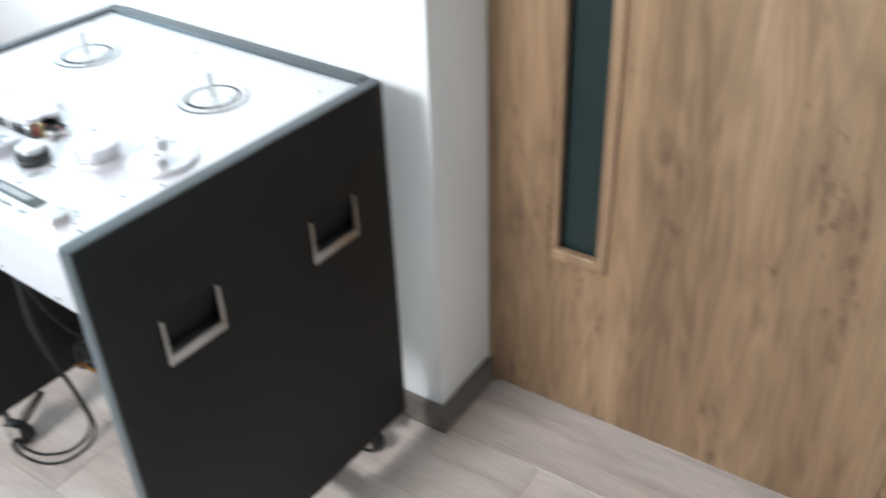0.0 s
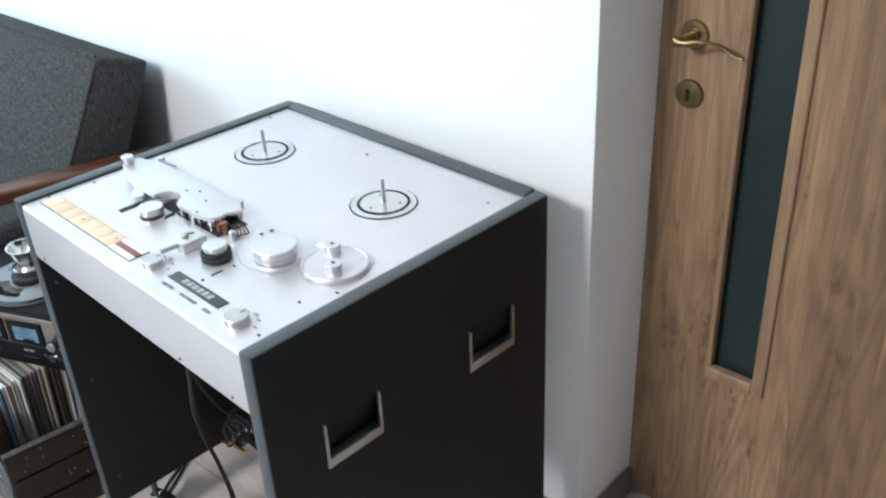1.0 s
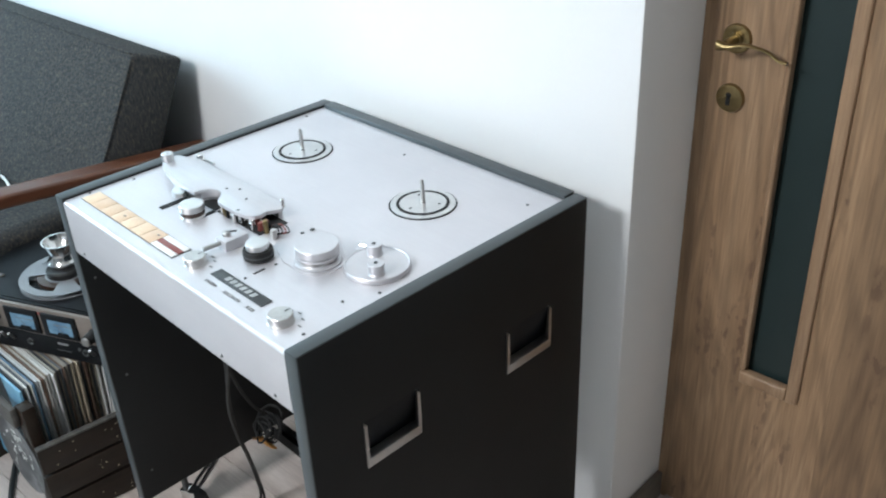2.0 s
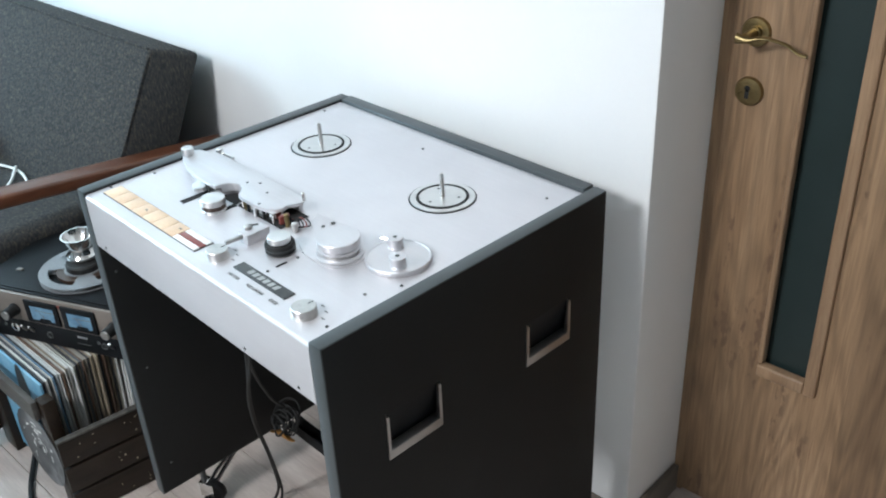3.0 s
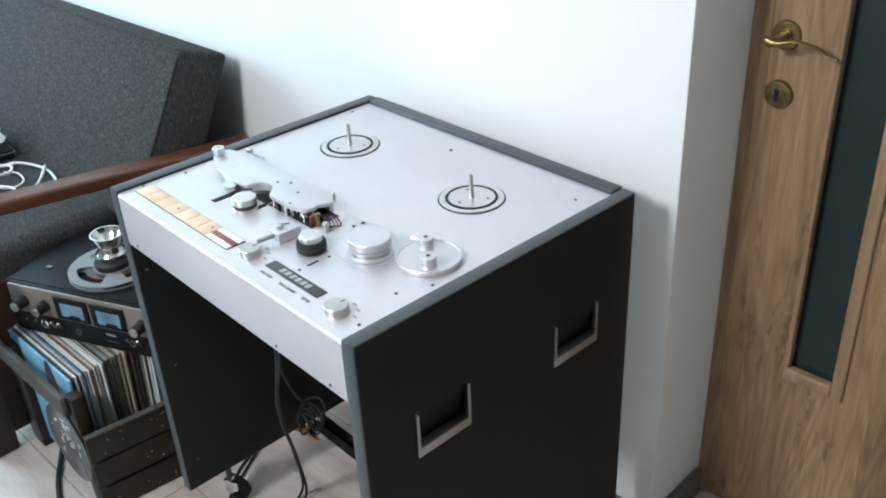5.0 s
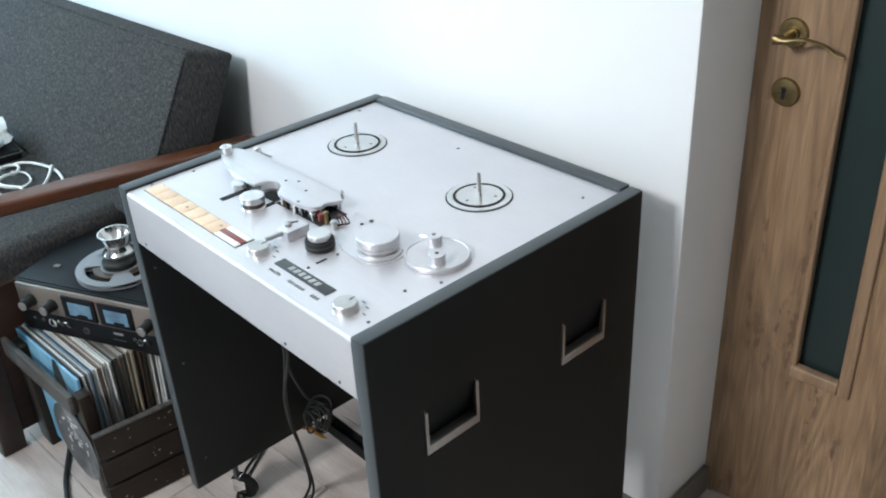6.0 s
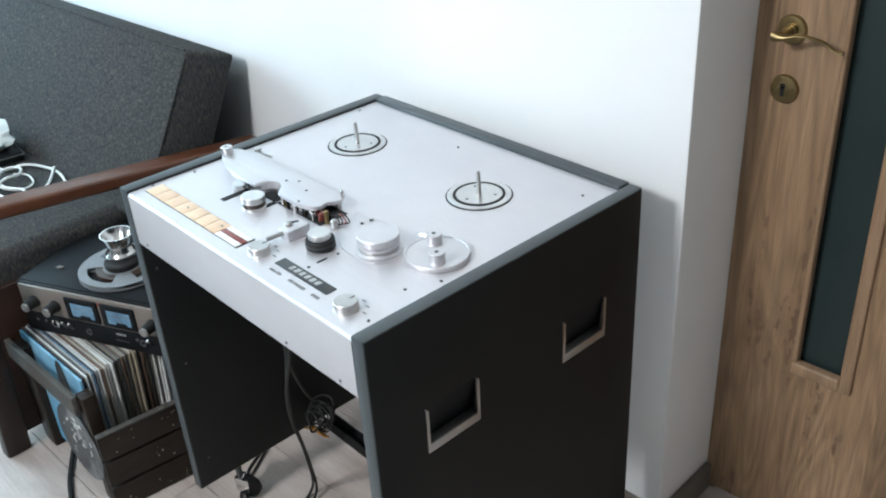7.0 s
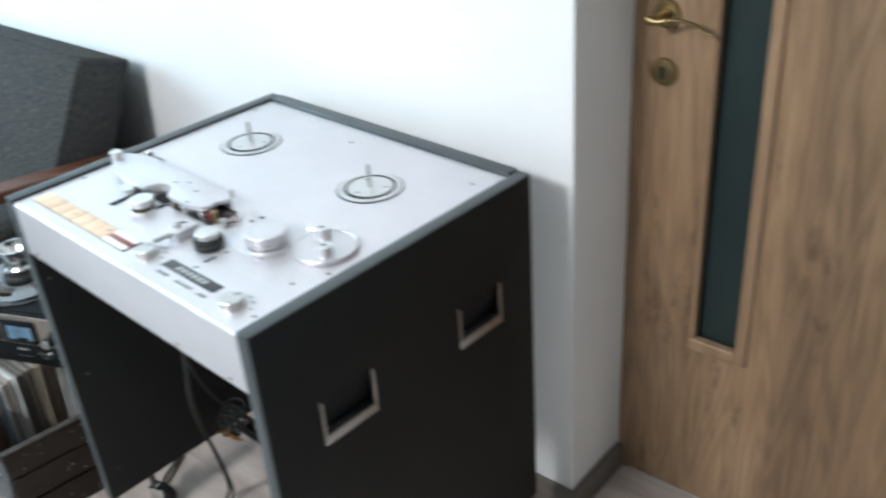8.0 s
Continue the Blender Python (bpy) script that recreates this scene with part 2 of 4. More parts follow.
def box(x0, x1, y0, y1, z0, z1, bevel=0.0, bm=None, m=None, segments=2):
    bm = bm or bmesh.new()
    made = bmesh.ops.create_cube(bm, size=1.0)["verts"]
    bmesh.ops.transform(bm, verts=made, matrix=Matrix.Translation(((x0 + x1) / 2, (y0 + y1) / 2, (z0 + z1) / 2)) @ Matrix.Diagonal((x1 - x0, y1 - y0, z1 - z0, 1)))
    if bevel:
        edges = list({e for v in made for e in v.link_edges})
        out = bmesh.ops.bevel(bm, geom=edges, offset=bevel, segments=segments, affect="EDGES", profile=0.5)
        made = list({v for f in out["faces"] for v in f.verts} | {v for v in made if v.is_valid})
    if m is not None:
        bmesh.ops.transform(bm, verts=made, matrix=m)
    return bm


def lathe(profile, x=0.0, y=0.0, z=0.0, steps=40, bm=None, m=None):
    """A turned body: profile of (radius, height), closed where the radius is 0."""
    bm = bm or bmesh.new()
    rings = []
    made = []
    for r, h in profile:
        if r <= 1e-6:
            ring = [bm.verts.new((x, y, z + h))]
        else:
            ring = [bm.verts.new((x + r * math.cos(2 * math.pi * k / steps), y + r * math.sin(2 * math.pi * k / steps), z + h)) for k in range(steps)]
        rings.append(ring)
        made += ring
    for a, b in zip(rings, rings[1:]):
        for k in range(steps):
            j = (k + 1) % steps
            if len(a) == 1 and len(b) > 1:
                bm.faces.new((a[0], b[k], b[j]))
            elif len(b) == 1 and len(a) > 1:
                bm.faces.new((a[k], b[0], a[j]))
            elif len(a) > 1:
                bm.faces.new((a[k], b[k], b[j], a[j]))
    if m is not None:
        bmesh.ops.transform(bm, verts=made, matrix=m)
    return bm


def drum(r, h, bevel=0.001, z=0.0):
    """The profile of a cylinder with broken edges, from z up."""
    return [(0, z), (r - bevel * 0.5, z), (r, z + bevel * 0.5), (r, z + h - bevel), (r - bevel, z + h), (0, z + h)]


def prism(outline, z0, z1, bevel=0.0, bm=None):
    """A plate of the given outline in x and y."""
    bm = bm or bmesh.new()
    low = [bm.verts.new((x, y, z0)) for x, y in outline]
    f = bm.faces.new(low)
    out = bmesh.ops.extrude_face_region(bm, geom=[f])["geom"]
    high = [v for v in out if isinstance(v, bmesh.types.BMVert)]
    bmesh.ops.translate(bm, verts=high, vec=(0, 0, z1 - z0))
    if bevel:
        top = [e for e in bm.edges if all(v in set(high) for v in e.verts)]
        bmesh.ops.bevel(bm, geom=top, offset=bevel, segments=2, affect="EDGES", profile=0.5)
    return bm


def smooth_line(points, per=8):
    pts = [Vector(p) for p in points]
    pts = [2 * pts[0] - pts[1]] + pts + [2 * pts[-1] - pts[-2]]
    line = []
    for i in range(1, len(pts) - 2):
        a, b, c, d = pts[i - 1:i + 3]
        for k in range(per):
            t = k / per
            line.append(0.5 * ((2 * b) + (c - a) * t + (2 * a - 5 * b + 4 * c - d) * t * t + (3 * b - a - 3 * c + d) * t ** 3))
    return line + [pts[-2]]


def cord(points, radius, sides=8, per=8, bm=None):
    """A round cord through the points."""
    bm = bm or bmesh.new()
    line = smooth_line(points, per)
    rings, up = [], Vector((0.13, 0.31, 0.94))
    for i, p in enumerate(line):
        way = (line[min(i + 1, len(line) - 1)] - line[max(i - 1, 0)]).normalized()
        side = way.cross(up)
        if side.length < 1e-3:
            side = way.cross(Vector((1, 0, 0)))
        side.normalize()
        up = side.cross(way).normalized()
        rings.append([bm.verts.new(p + radius * (math.cos(2 * math.pi * k / sides) * side + math.sin(2 * math.pi * k / sides) * up)) for k in range(sides)])
    for a, b in zip(rings, rings[1:]):
        for k in range(sides):
            j = (k + 1) % sides
            bm.faces.new((a[k], a[j], b[j], b[k]))
    bm.faces.new(rings[0][::-1])
    bm.faces.new(rings[-1])
    return bm


def lettering(name, words, size, m, material, parent):
    """Words in the built-in font as a thin mesh."""
    data = bpy.data.curves.new(name, "FONT")
    data.body, data.size, data.extrude, data.align_x, data.align_y = words, size, 0.0002, "CENTER", "CENTER"
    temp = new(name, data)
    mesh = bpy.data.meshes.new_from_object(temp.evaluated_get(bpy.context.evaluated_depsgraph_get()))
    bpy.data.objects.remove(temp)
    mesh.materials.clear()
    mesh.materials.append(material)
    ob = new(name, mesh)
    ob.parent, ob.matrix_local = parent, m
    return ob


def structure(name, bm, material, label, category):
    return tagged(part(name, bm, material), label, category, kind="structure")


# ---- the room ----
X_WEST, X_EAST, Y_SOUTH, TOP = -3.25, 2.1, -1.9, 2.65
Y_WALL, Y_DOOR, X_CORNER = 0.6737, 0.8645, 0.0604
floor = structure("floor", box(X_WEST - 0.2, X_EAST + 0.2, Y_SOUTH - 0.2, Y_DOOR + 0.25, -0.06, -0.008), JOINT, "pale whitewashed oak laminate floor of long planks", "floor")
structure("ceiling", box(X_WEST - 0.2, X_EAST + 0.2, Y_SOUTH - 0.2, Y_DOOR + 0.25, TOP, TOP + 0.1), CEILING_PAINT, "plain white painted ceiling", "ceiling")
structure("wall_north", box(X_WEST, X_CORNER, Y_WALL, Y_DOOR + 0.2, 0, TOP, 0.004), WHITE_PAINT, "white painted wall with a square outer corner", "wall")
# added out of view to close the room, kept dark so little light bounces
structure("wall_east", box(X_EAST, X_EAST + 0.15, Y_SOUTH, Y_DOOR, 0, TOP), LOW_BOUNCE_GREY, "plain unseen wall, toned grey to cut bounced light", "wall")


def wall_with_window(name, along, at, out, lo, hi, w0, w1, z0, z1):
    bm = bmesh.new()
    a, b = sorted((at, at + out))
    for p, q, r, s in ((lo, w0, 0, TOP), (w1, hi, 0, TOP), (w0, w1, 0, z0), (w0, w1, z1, TOP)):
        box(*((p, q, a, b, r, s) if along == "x" else (a, b, p, q, r, s)), bm=bm)
    return structure(name, bm, LOW_BOUNCE_GREY, "unseen wall with a window, toned grey to cut bounced light", "wall")


wall_with_window("wall_south", "x", Y_SOUTH, -0.2, X_WEST - 0.2, X_EAST + 0.2, -0.9, 0.2, 1.75, 2.6)
wall_with_window("wall_west", "y", X_WEST, -0.2, Y_SOUTH, Y_DOOR + 0.2, -1.5, 0.0, 1.05, 2.35)


def window(name, along, at, w0, w1, z0, z1):
    root = thing(name, "white-framed window with a clear pane", "window", kind="structure")
    for bar in ((w0, w1, z0, z0 + 0.05), (w0, w1, z1 - 0.05, z1), (w0, w0 + 0.05, z0 + 0.05, z1 - 0.05), (w1 - 0.05, w1, z0 + 0.05, z1 - 0.05)):
        p, q, r, s = bar
        part("window_frame", box(*((p, q, at - 0.14, at - 0.09, r, s) if along == "x" else (at - 0.14, at - 0.09, p, q, r, s)), bevel=0.004), WHITE_PLASTIC, root)
    pane = part("pane", box(*((w0 + 0.05, w1 - 0.05, at - 0.118, at - 0.112, z0 + 0.05, z1 - 0.05) if along == "x" else
                              (at - 0.118, at - 0.112, w0 + 0.05, w1 - 0.05, z0 + 0.05, z1 - 0.05))), WINDOW_PANE, root)
    pane.visible_shadow = False


window("window_1", "x", Y_SOUTH, -0.9, 0.2, 1.75, 2.6)
window("window_2", "y", X_WEST, -1.5, 0.0, 1.05, 2.35)

# skirting, mitred round the outer corner
T = 0.013
skirt = prism([(X_WEST, Y_WALL - T), (X_CORNER + T, Y_WALL - T), (X_CORNER + T, Y_DOOR - 0.004), (X_CORNER + 0.0005, Y_DOOR - 0.004), (X_CORNER + 0.0005, Y_WALL - 0.0005), (X_WEST, Y_WALL - 0.0005)],
              0.0, 0.07, 0.003)
structure("baseboard", skirt, SKIRTING, "low grey-brown wood-look skirting board", "skirting board")

# ---- the door ----
door = thing("door_1", "closed knotty oak laminate door with a narrow dark glass slit", "door", kind="structure")
DX0, DX1, GX0, GX1, GZ0, GZ1 = 0.082, 0.89, 0.218, 0.311, 0.405, 1.83
leaf = bmesh.new()
for p, q, r, s in ((DX0, GX0, 0.008, 2.03), (GX1, DX1, 0.008, 2.03), (GX0, GX1, 0.008, GZ0), (GX0, GX1, GZ1, 2.03)):
    box(p, q, Y_DOOR, Y_DOOR + 0.04, r, s, bm=leaf)
bmesh.ops.remove_doubles(leaf, verts=leaf.verts[:], dist=1e-5)
part("leaf", leaf, OAK, door)
part("glass", box(GX0 - 0.004, GX1 + 0.004, Y_DOOR + 0.018, Y_DOOR + 0.023, GZ0 - 0.004, GZ1 + 0.004), GLASS_DARK, door, "dark grey-green frosted glass")


def bead(x0, x1, z0, z1):
    return box(x0, x1, Y_DOOR - 0.009, Y_DOOR + 0.012, z0, z1, 0.004, segments=3)


W = 0.017
part("beading", bead(GX0 - 0.006, GX0 + 0.004, GZ0 + W, GZ1 - W), OAK_BEAD, door)
part("beading", bead(GX1 - 0.006, GX1 + W, GZ0 - 0.014, GZ1 + W), OAK_BEAD, door)
part("beading", bead(GX0 - 0.006, GX1 - 0.0062, GZ0 - 0.014, GZ0 + 0.012), OAK_BEAD, door)
part("beading", bead(GX0 - 0.006, GX1 - 0.0062, GZ1 - 0.01, GZ1 + W), OAK_BEAD, door)
part("jamb", box(X_CORNER + 0.0005, DX0 - 0.0006, Y_DOOR, Y_DOOR + 0.1, 0, 2.06), OAK, door)
part("jamb", box(DX1 + 0.003, DX1 + 0.05, Y_DOOR - 0.012, Y_DOOR + 0.1, 0, 2.06, 0.002), OAK, door)
part("head_jamb", box(X_CORNER + 0.0005, DX1 + 0.05, Y_DOOR - 0.002, Y_DOOR + 0.1, 2.061, 2.1, 0.002), OAK, door)
TO_FRONT = Matrix.Rotation(radians(90), 4, "X")
RX, RZ, KZ = 0.124, 1.0495, 0.9475


def turned_front(profile, x, z, y=Y_DOOR):
    return lathe(profile, m=Matrix.Translation((x, y, z)) @ TO_FRONT, steps=36)


handle = part("door_handle", turned_front([(0, 0), (0.025, 0), (0.025, 0.004), (0.0235, 0.007), (0.018, 0.008), (0.012, 0.0075), (0.0115, 0.012), (0, 0.012)], RX, RZ), BRASS, door, "aged brass lever handle on a round rose")
neck = cord([(RX, Y_DOOR - 0.008, RZ), (RX, Y_DOOR - 0.03, RZ), (RX, Y_DOOR - 0.046, RZ)], 0.0082, sides=16)
part("neck", neck, BRASS, handle)
lever = bmesh.new()
line = smooth_line([(RX - 0.009, Y_DOOR - 0.053, RZ + 0.001), (RX + 0.008, Y_DOOR - 0.053, RZ + 0.001), (RX + 0.034, Y_DOOR - 0.045, RZ + 0.006), (RX + 0.068, Y_DOOR - 0.036, RZ - 0.001), (RX + 0.088, Y_DOOR - 0.035, RZ - 0.012), (RX + 0.101, Y_DOOR - 0.033, RZ - 0.014)], 6)
rings = []
for i, p in enumerate(line):
    k = i / (len(line) - 1)
    half, thick = 0.0028 + 0.0062 * max(0.0, 1 - 3.2 * k), 0.0068 - 0.0026 * k
    rings.append([lever.verts.new(p + Vector((0, thick * math.cos(a), half * math.sin(a)))) for a in [2 * math.pi * j / 14 for j in range(14)]])
for a, b in zip(rings, rings[1:]):
    for j in range(14):
        lever.faces.new((a[j], a[(j + 1) % 14], b[(j + 1) % 14], b[j]))
lever.faces.new(rings[0][::-1]), lever.faces.new(rings[-1])
part("lever", lever, BRASS, handle)
rose = part("escutcheon", turned_front([(0, 0), (0.025, 0), (0.025, 0.004), (0.0235, 0.007), (0.017, 0.0085), (0, 0.0085)], RX, KZ), BRASS, door, "round aged brass keyhole plate")
hole = lathe([(0, 0), (0.0052, 0), (0.0052, 0.0006), (0, 0.0006)], m=Matrix.Translation((RX - 0.001, Y_DOOR - 0.0086, KZ + 0.006)) @ TO_FRONT, steps=20)
box(RX - 0.0046, RX + 0.0026, Y_DOOR - 0.0092, Y_DOOR - 0.0086, KZ - 0.0115, KZ + 0.005, bm=hole)
part("keyhole", hole, HOLE, rose)
part("keyhole_cover", box(-0.0022, 0.0022, -0.0105, -0.0087, -0.013, 0.002, 0.0006, m=Matrix.Translation((RX - 0.006, Y_DOOR, KZ + 0.003)) @ Matrix.Rotation(radians(52), 4, "Y")), BRASS, rose)
structure("wall_door_side", box(DX1 + 0.051, X_EAST, Y_DOOR - 0.002, Y_DOOR + 0.2, 0, TOP), WHITE_PAINT, "white painted wall beside the door", "wall")
structure("wall_door_top", box(X_CORNER + 0.0005, DX1 + 0.051, Y_DOOR - 0.002, Y_DOOR + 0.2, 2.101, TOP), WHITE_PAINT, "white painted wall above the door", "wall")
structure("wall_door_back", box(X_CORNER + 0.0005, DX1 + 0.051, Y_DOOR + 0.11, Y_DOOR + 0.2, 0, 2.1005), WHITE_PAINT, "white painted wall behind the door", "wall")

# ---- the tape recorder console ----
# the console is drawn 1 / GROW of its size and brought to size once its parts stand
GROW, SINK = 1.0715, -0.0875
CONSOLE = Matrix.Translation((0, 0, SINK)) @ Matrix.Rotation(radians(TURN), 4, "Z")
console = thing("tape_recorder_console", "professional reel tape recorder with brushed aluminium deck and black side panels", "tape recorder", CONSOLE)
WIDE, DEEP, HIGH, LOW, THICK, DECK_Z = 0.644, 0.548, 0.867, 0.187, 0.024, 0.8615
HANDLES = ((0.0863, 0.186), (0.364, 0.4647))
HZ0, HZ1 = 0.636, 0.714


def side_panel(x_out, x_in, pierced, low=LOW):
    ys = sorted({0.0, DEEP} | ({v for h in HANDLES for v in h} if pierced else set()))
    zs = sorted({low, HIGH} | ({HZ0, HZ1} if pierced else set()))
    bm = bmesh.new()
    grid = {(y, z): bm.verts.new((x_out, y, z)) for y in ys for z in zs}
    cells = []
    for a, b in zip(ys, ys[1:]):
        for c, d in zip(zs, zs[1:]):
            if pierced and (a, b) in HANDLES and c == HZ0:
                continue
            cells.append(bm.faces.new((grid[a, c], grid[b, c], grid[b, d], grid[a, d])))
    out = bmesh.ops.extrude_face_region(bm, geom=cells)["geom"]
    bmesh.ops.translate(bm, verts=[v for v in out if isinstance(v, bmesh.types.BMVert)], vec=(x_in - x_out, 0, 0))
    bmesh.ops.recalc_face_normals(bm, faces=bm.faces[:])
    rim = [e for e in bm.edges if len(e.link_faces) == 2 and e.calc_face_angle(0) > 1 and all(v.co.y in (0.0,) or abs(v.co.y - DEEP) < 1e-6 or abs(v.co.z - HIGH) < 1e-6 or abs(v.co.z - low) < 1e-6 for v in e.verts)]
    bmesh.ops.bevel(bm, geom=rim, offset=0.0025, segments=2, affect="EDGES", profile=0.5)
    ob = part("side_panel", bm, GREY_EDGE, console, "black laminate side panel with grey painted edges")
    ob.data.materials.append(BLACK_PANEL)
    for p in ob.data.polygons:
        if abs(p.normal.x) > 0.95:
            p.material_index = 1
    return ob


right_panel = side_panel(0.0, -THICK, True)
left_panel = side_panel(-WIDE, -WIDE + THICK, False, LOW + 0.017)

for y0, y1 in HANDLES:
    # a sunk grip: a sloping black plate behind, an aluminium channel on three sides
    recess = bmesh.new()
    for quad in (((-0.002, y0, HZ1), (-0.002, y1, HZ1), (-0.02, y1, HZ0 + 0.012), (-0.02, y0, HZ0 + 0.012)),
                 ((-0.02, y0, HZ0 + 0.012), (-0.02, y1, HZ0 + 0.012), (-0.0215, y1, HZ0), (-0.0215, y0, HZ0)),
                 ((-0.0215, y0, HZ0), (-0.0215, y1, HZ0), (-0.0135, y1, HZ0), (-0.0135, y0, HZ0)),
                 ((-0.002, y0, HZ1), (-0.02, y0, HZ0 + 0.012), (-0.0215, y0, HZ0), (-0.0135, y0, HZ0)),
                 ((-0.002, y1, HZ1), (-0.02, y1, HZ0 + 0.012), (-0.0215, y1, HZ0), (-0.0135, y1, HZ0))):
        recess.faces.new([recess.verts.new(v) for v in quad])
    bmesh.ops.remove_doubles(recess, verts=recess.verts[:], dist=1e-6)
    bmesh.ops.solidify(recess, geom=recess.faces[:], thickness=0.0015)
    grip = part("grip_recess", recess, BLACK_METAL, right_panel, "sunk black hand grip", smooth=False)
    trim = box(-0.014, 0.0022, y0, y1, HZ0, HZ0 + 0.0145, 0.0008)
    for a, b, tip in ((y0, y0 + 0.005, y0), (y1 - 0.005, y1, y1)):
        low = [trim.verts.new(v) for v in ((0.0022, a, HZ0 + 0.0145), (0.0022, b, HZ0 + 0.0145), (-0.006, b, HZ0 + 0.0145), (-0.006, a, HZ0 + 0.0145))]
        high = [trim.verts.new(v) for v in ((0.0022, a, HZ1 - 0.004), (0.0022, b, HZ1 - 0.006), (-0.001, b, HZ1 - 0.006), (-0.001, a, HZ1))]
        trim.faces.new(low[::-1]), trim.faces.new(high)
        for k in range(4):
            trim.faces.new((low[k], low[(k + 1) % 4], high[(k + 1) % 4], high[k]))
    part("grip_channel", trim, ALU_DULL, right_panel, "dull aluminium channel")

# the deck plate: one folded sheet, flat on top and turned down at the front
profile = [(0.5245, DECK_Z)]
R = 0.0065
for k in range(9):
    a = radians(90 + 90 * k / 8)
    profile.append((0.001 + R + R * math.cos(a), DECK_Z - R + R * math.sin(a)))
profile += [(0.001, 0.772), (0.0025, 0.7675), (0.007, 0.7655), (0.02, 0.7655)]
inner = [(y + 0.003 if i < len(profile) - 3 else y, z - 0.003 if i == 0 else z) for i, (y, z) in enumerate(profile)]
plate = bmesh.new()
rows = []
for x in (-WIDE + THICK + 0.001, -THICK - 0.001):
    rows.append([plate.verts.new((x, y, z)) for y, z in profile])
sheet = [plate.faces.new((rows[0][i], rows[1][i], rows[1][i + 1], rows[0][i + 1])) for i in range(len(profile) - 1)]
bmesh.ops.recalc_face_normals(plate, faces=sheet)
bmesh.ops.solidify(plate, geom=plate.faces[:], thickness=0.0025)
deck = part("deck_plate", plate, DECK, console, "satin brushed aluminium deck folded down at the front")
part("chassis", box(-WIDE + THICK + 0.004, -THICK - 0.004, 0.022, 0.515, 0.745, 0.853), BLACK_METAL, console, "black chassis under the deck")
part("back_rail", box(-WIDE + THICK + 0.0015, -THICK - 0.0035, 0.5262, DEEP + 0.0025, 0.79, HIGH + 0.0006, 0.0015), GREY_EDGE, console, "grey painted rail along the back")
beam = box(-WIDE + THICK, -THICK, 0.3, 0.3035, 0.178, 0.205)
box(-WIDE + THICK, -THICK, 0.3225, 0.326, 0.178, 0.205, bm=beam)
box(-WIDE + THICK, -THICK, 0.3035, 0.3225, 0.178, 0.181, bm=beam)
part("cross_beam", beam, BLACK_METAL, console, "dark steel channel between the side panels")
FOOT = -SINK / GROW
for x, y0, y1 in ((-0.672, 0.108, 0.47), (-0.075, 0.1, 0.492)):
    for y, turn in ((y0, 120), (y1, 120)):
        m = Matrix.Translation((x, y, FOOT)) @ Matrix.Rotation(radians(turn), 4, "Z")
        castor = part("castor", box(-0.018, 0.018, -0.018, 0.018, 0.1, 0.105, 0.001, m=m), GUNMETAL, console, "small castor with a bright fork and black wheel")
        part("stem", lathe(drum(0.0065, 0.05, 0.0008, 0.051), m=m, steps=18), GUNMETAL, castor)
        fork = box(-0.0125, -0.0108, -0.024, 0.006, 0.018, 0.05, 0.001, m=m)
        box(0.0108, 0.0125, -0.024, 0.006, 0.018, 0.05, 0.001, m=m, bm=fork)
        box(-0.0125, 0.0125, -0.01, 0.008, 0.049, 0.053, 0.001, m=m, bm=fork)
        part("fork", fork, STEEL, castor)
        part("wheel", lathe([(0, -0.0095), (0.022, -0.0095), (0.027, -0.006), (0.027, 0.006), (0.022, 0.0095), (0, 0.0095)], m=m @ Matrix.Translation((0, -0.018, 0.027)) @ Matrix.Rotation(radians(90), 4, "Y"), steps=28), BLACK_RUBBER, castor)


def screw(x, y, z=DECK_Z, r=0.0024, parent=deck, m=None, mat=None):
    bm = lathe([(r, 0), (r, 0.0006), (r * 0.8, 0.0013), (r * 0.3, 0.0014), (r * 0.28, 0.0006), (0, 0.0006)], steps=14, m=(m or Matrix()) if m is not None else Matrix.Translation((x, y, z)))
    return part("screw", bm, mat or GUNMETAL, parent)


for x, y in ((-0.059, 0.118), (-0.039, 0.164), (-0.038, 0.04), (-0.336, 0.478), (-0.058, 0.476), (-0.607, 0.476), (-0.607, 0.119), (-0.614, 0.045), (-0.2006, 0.1154), (-0.2017, 0.0658)):
    screw(x, y)
for x in (-0.585, -0.182, -0.06):
    screw(0, 0, m=Matrix.Translation((x, 0.0012, 0.778)) @ TO_FRONT)
TO_RIGHT = Matrix.Rotation(radians(90), 4, "Y")
for y, z in ((0.02, 0.71), (0.03, 0.5), (0.03, 0.27), (0.28, 0.45)):
    screw(0, 0, parent=left_panel, m=Matrix.Translation((-WIDE + THICK, y, z)) @ TO_RIGHT, mat=GUNMETAL)

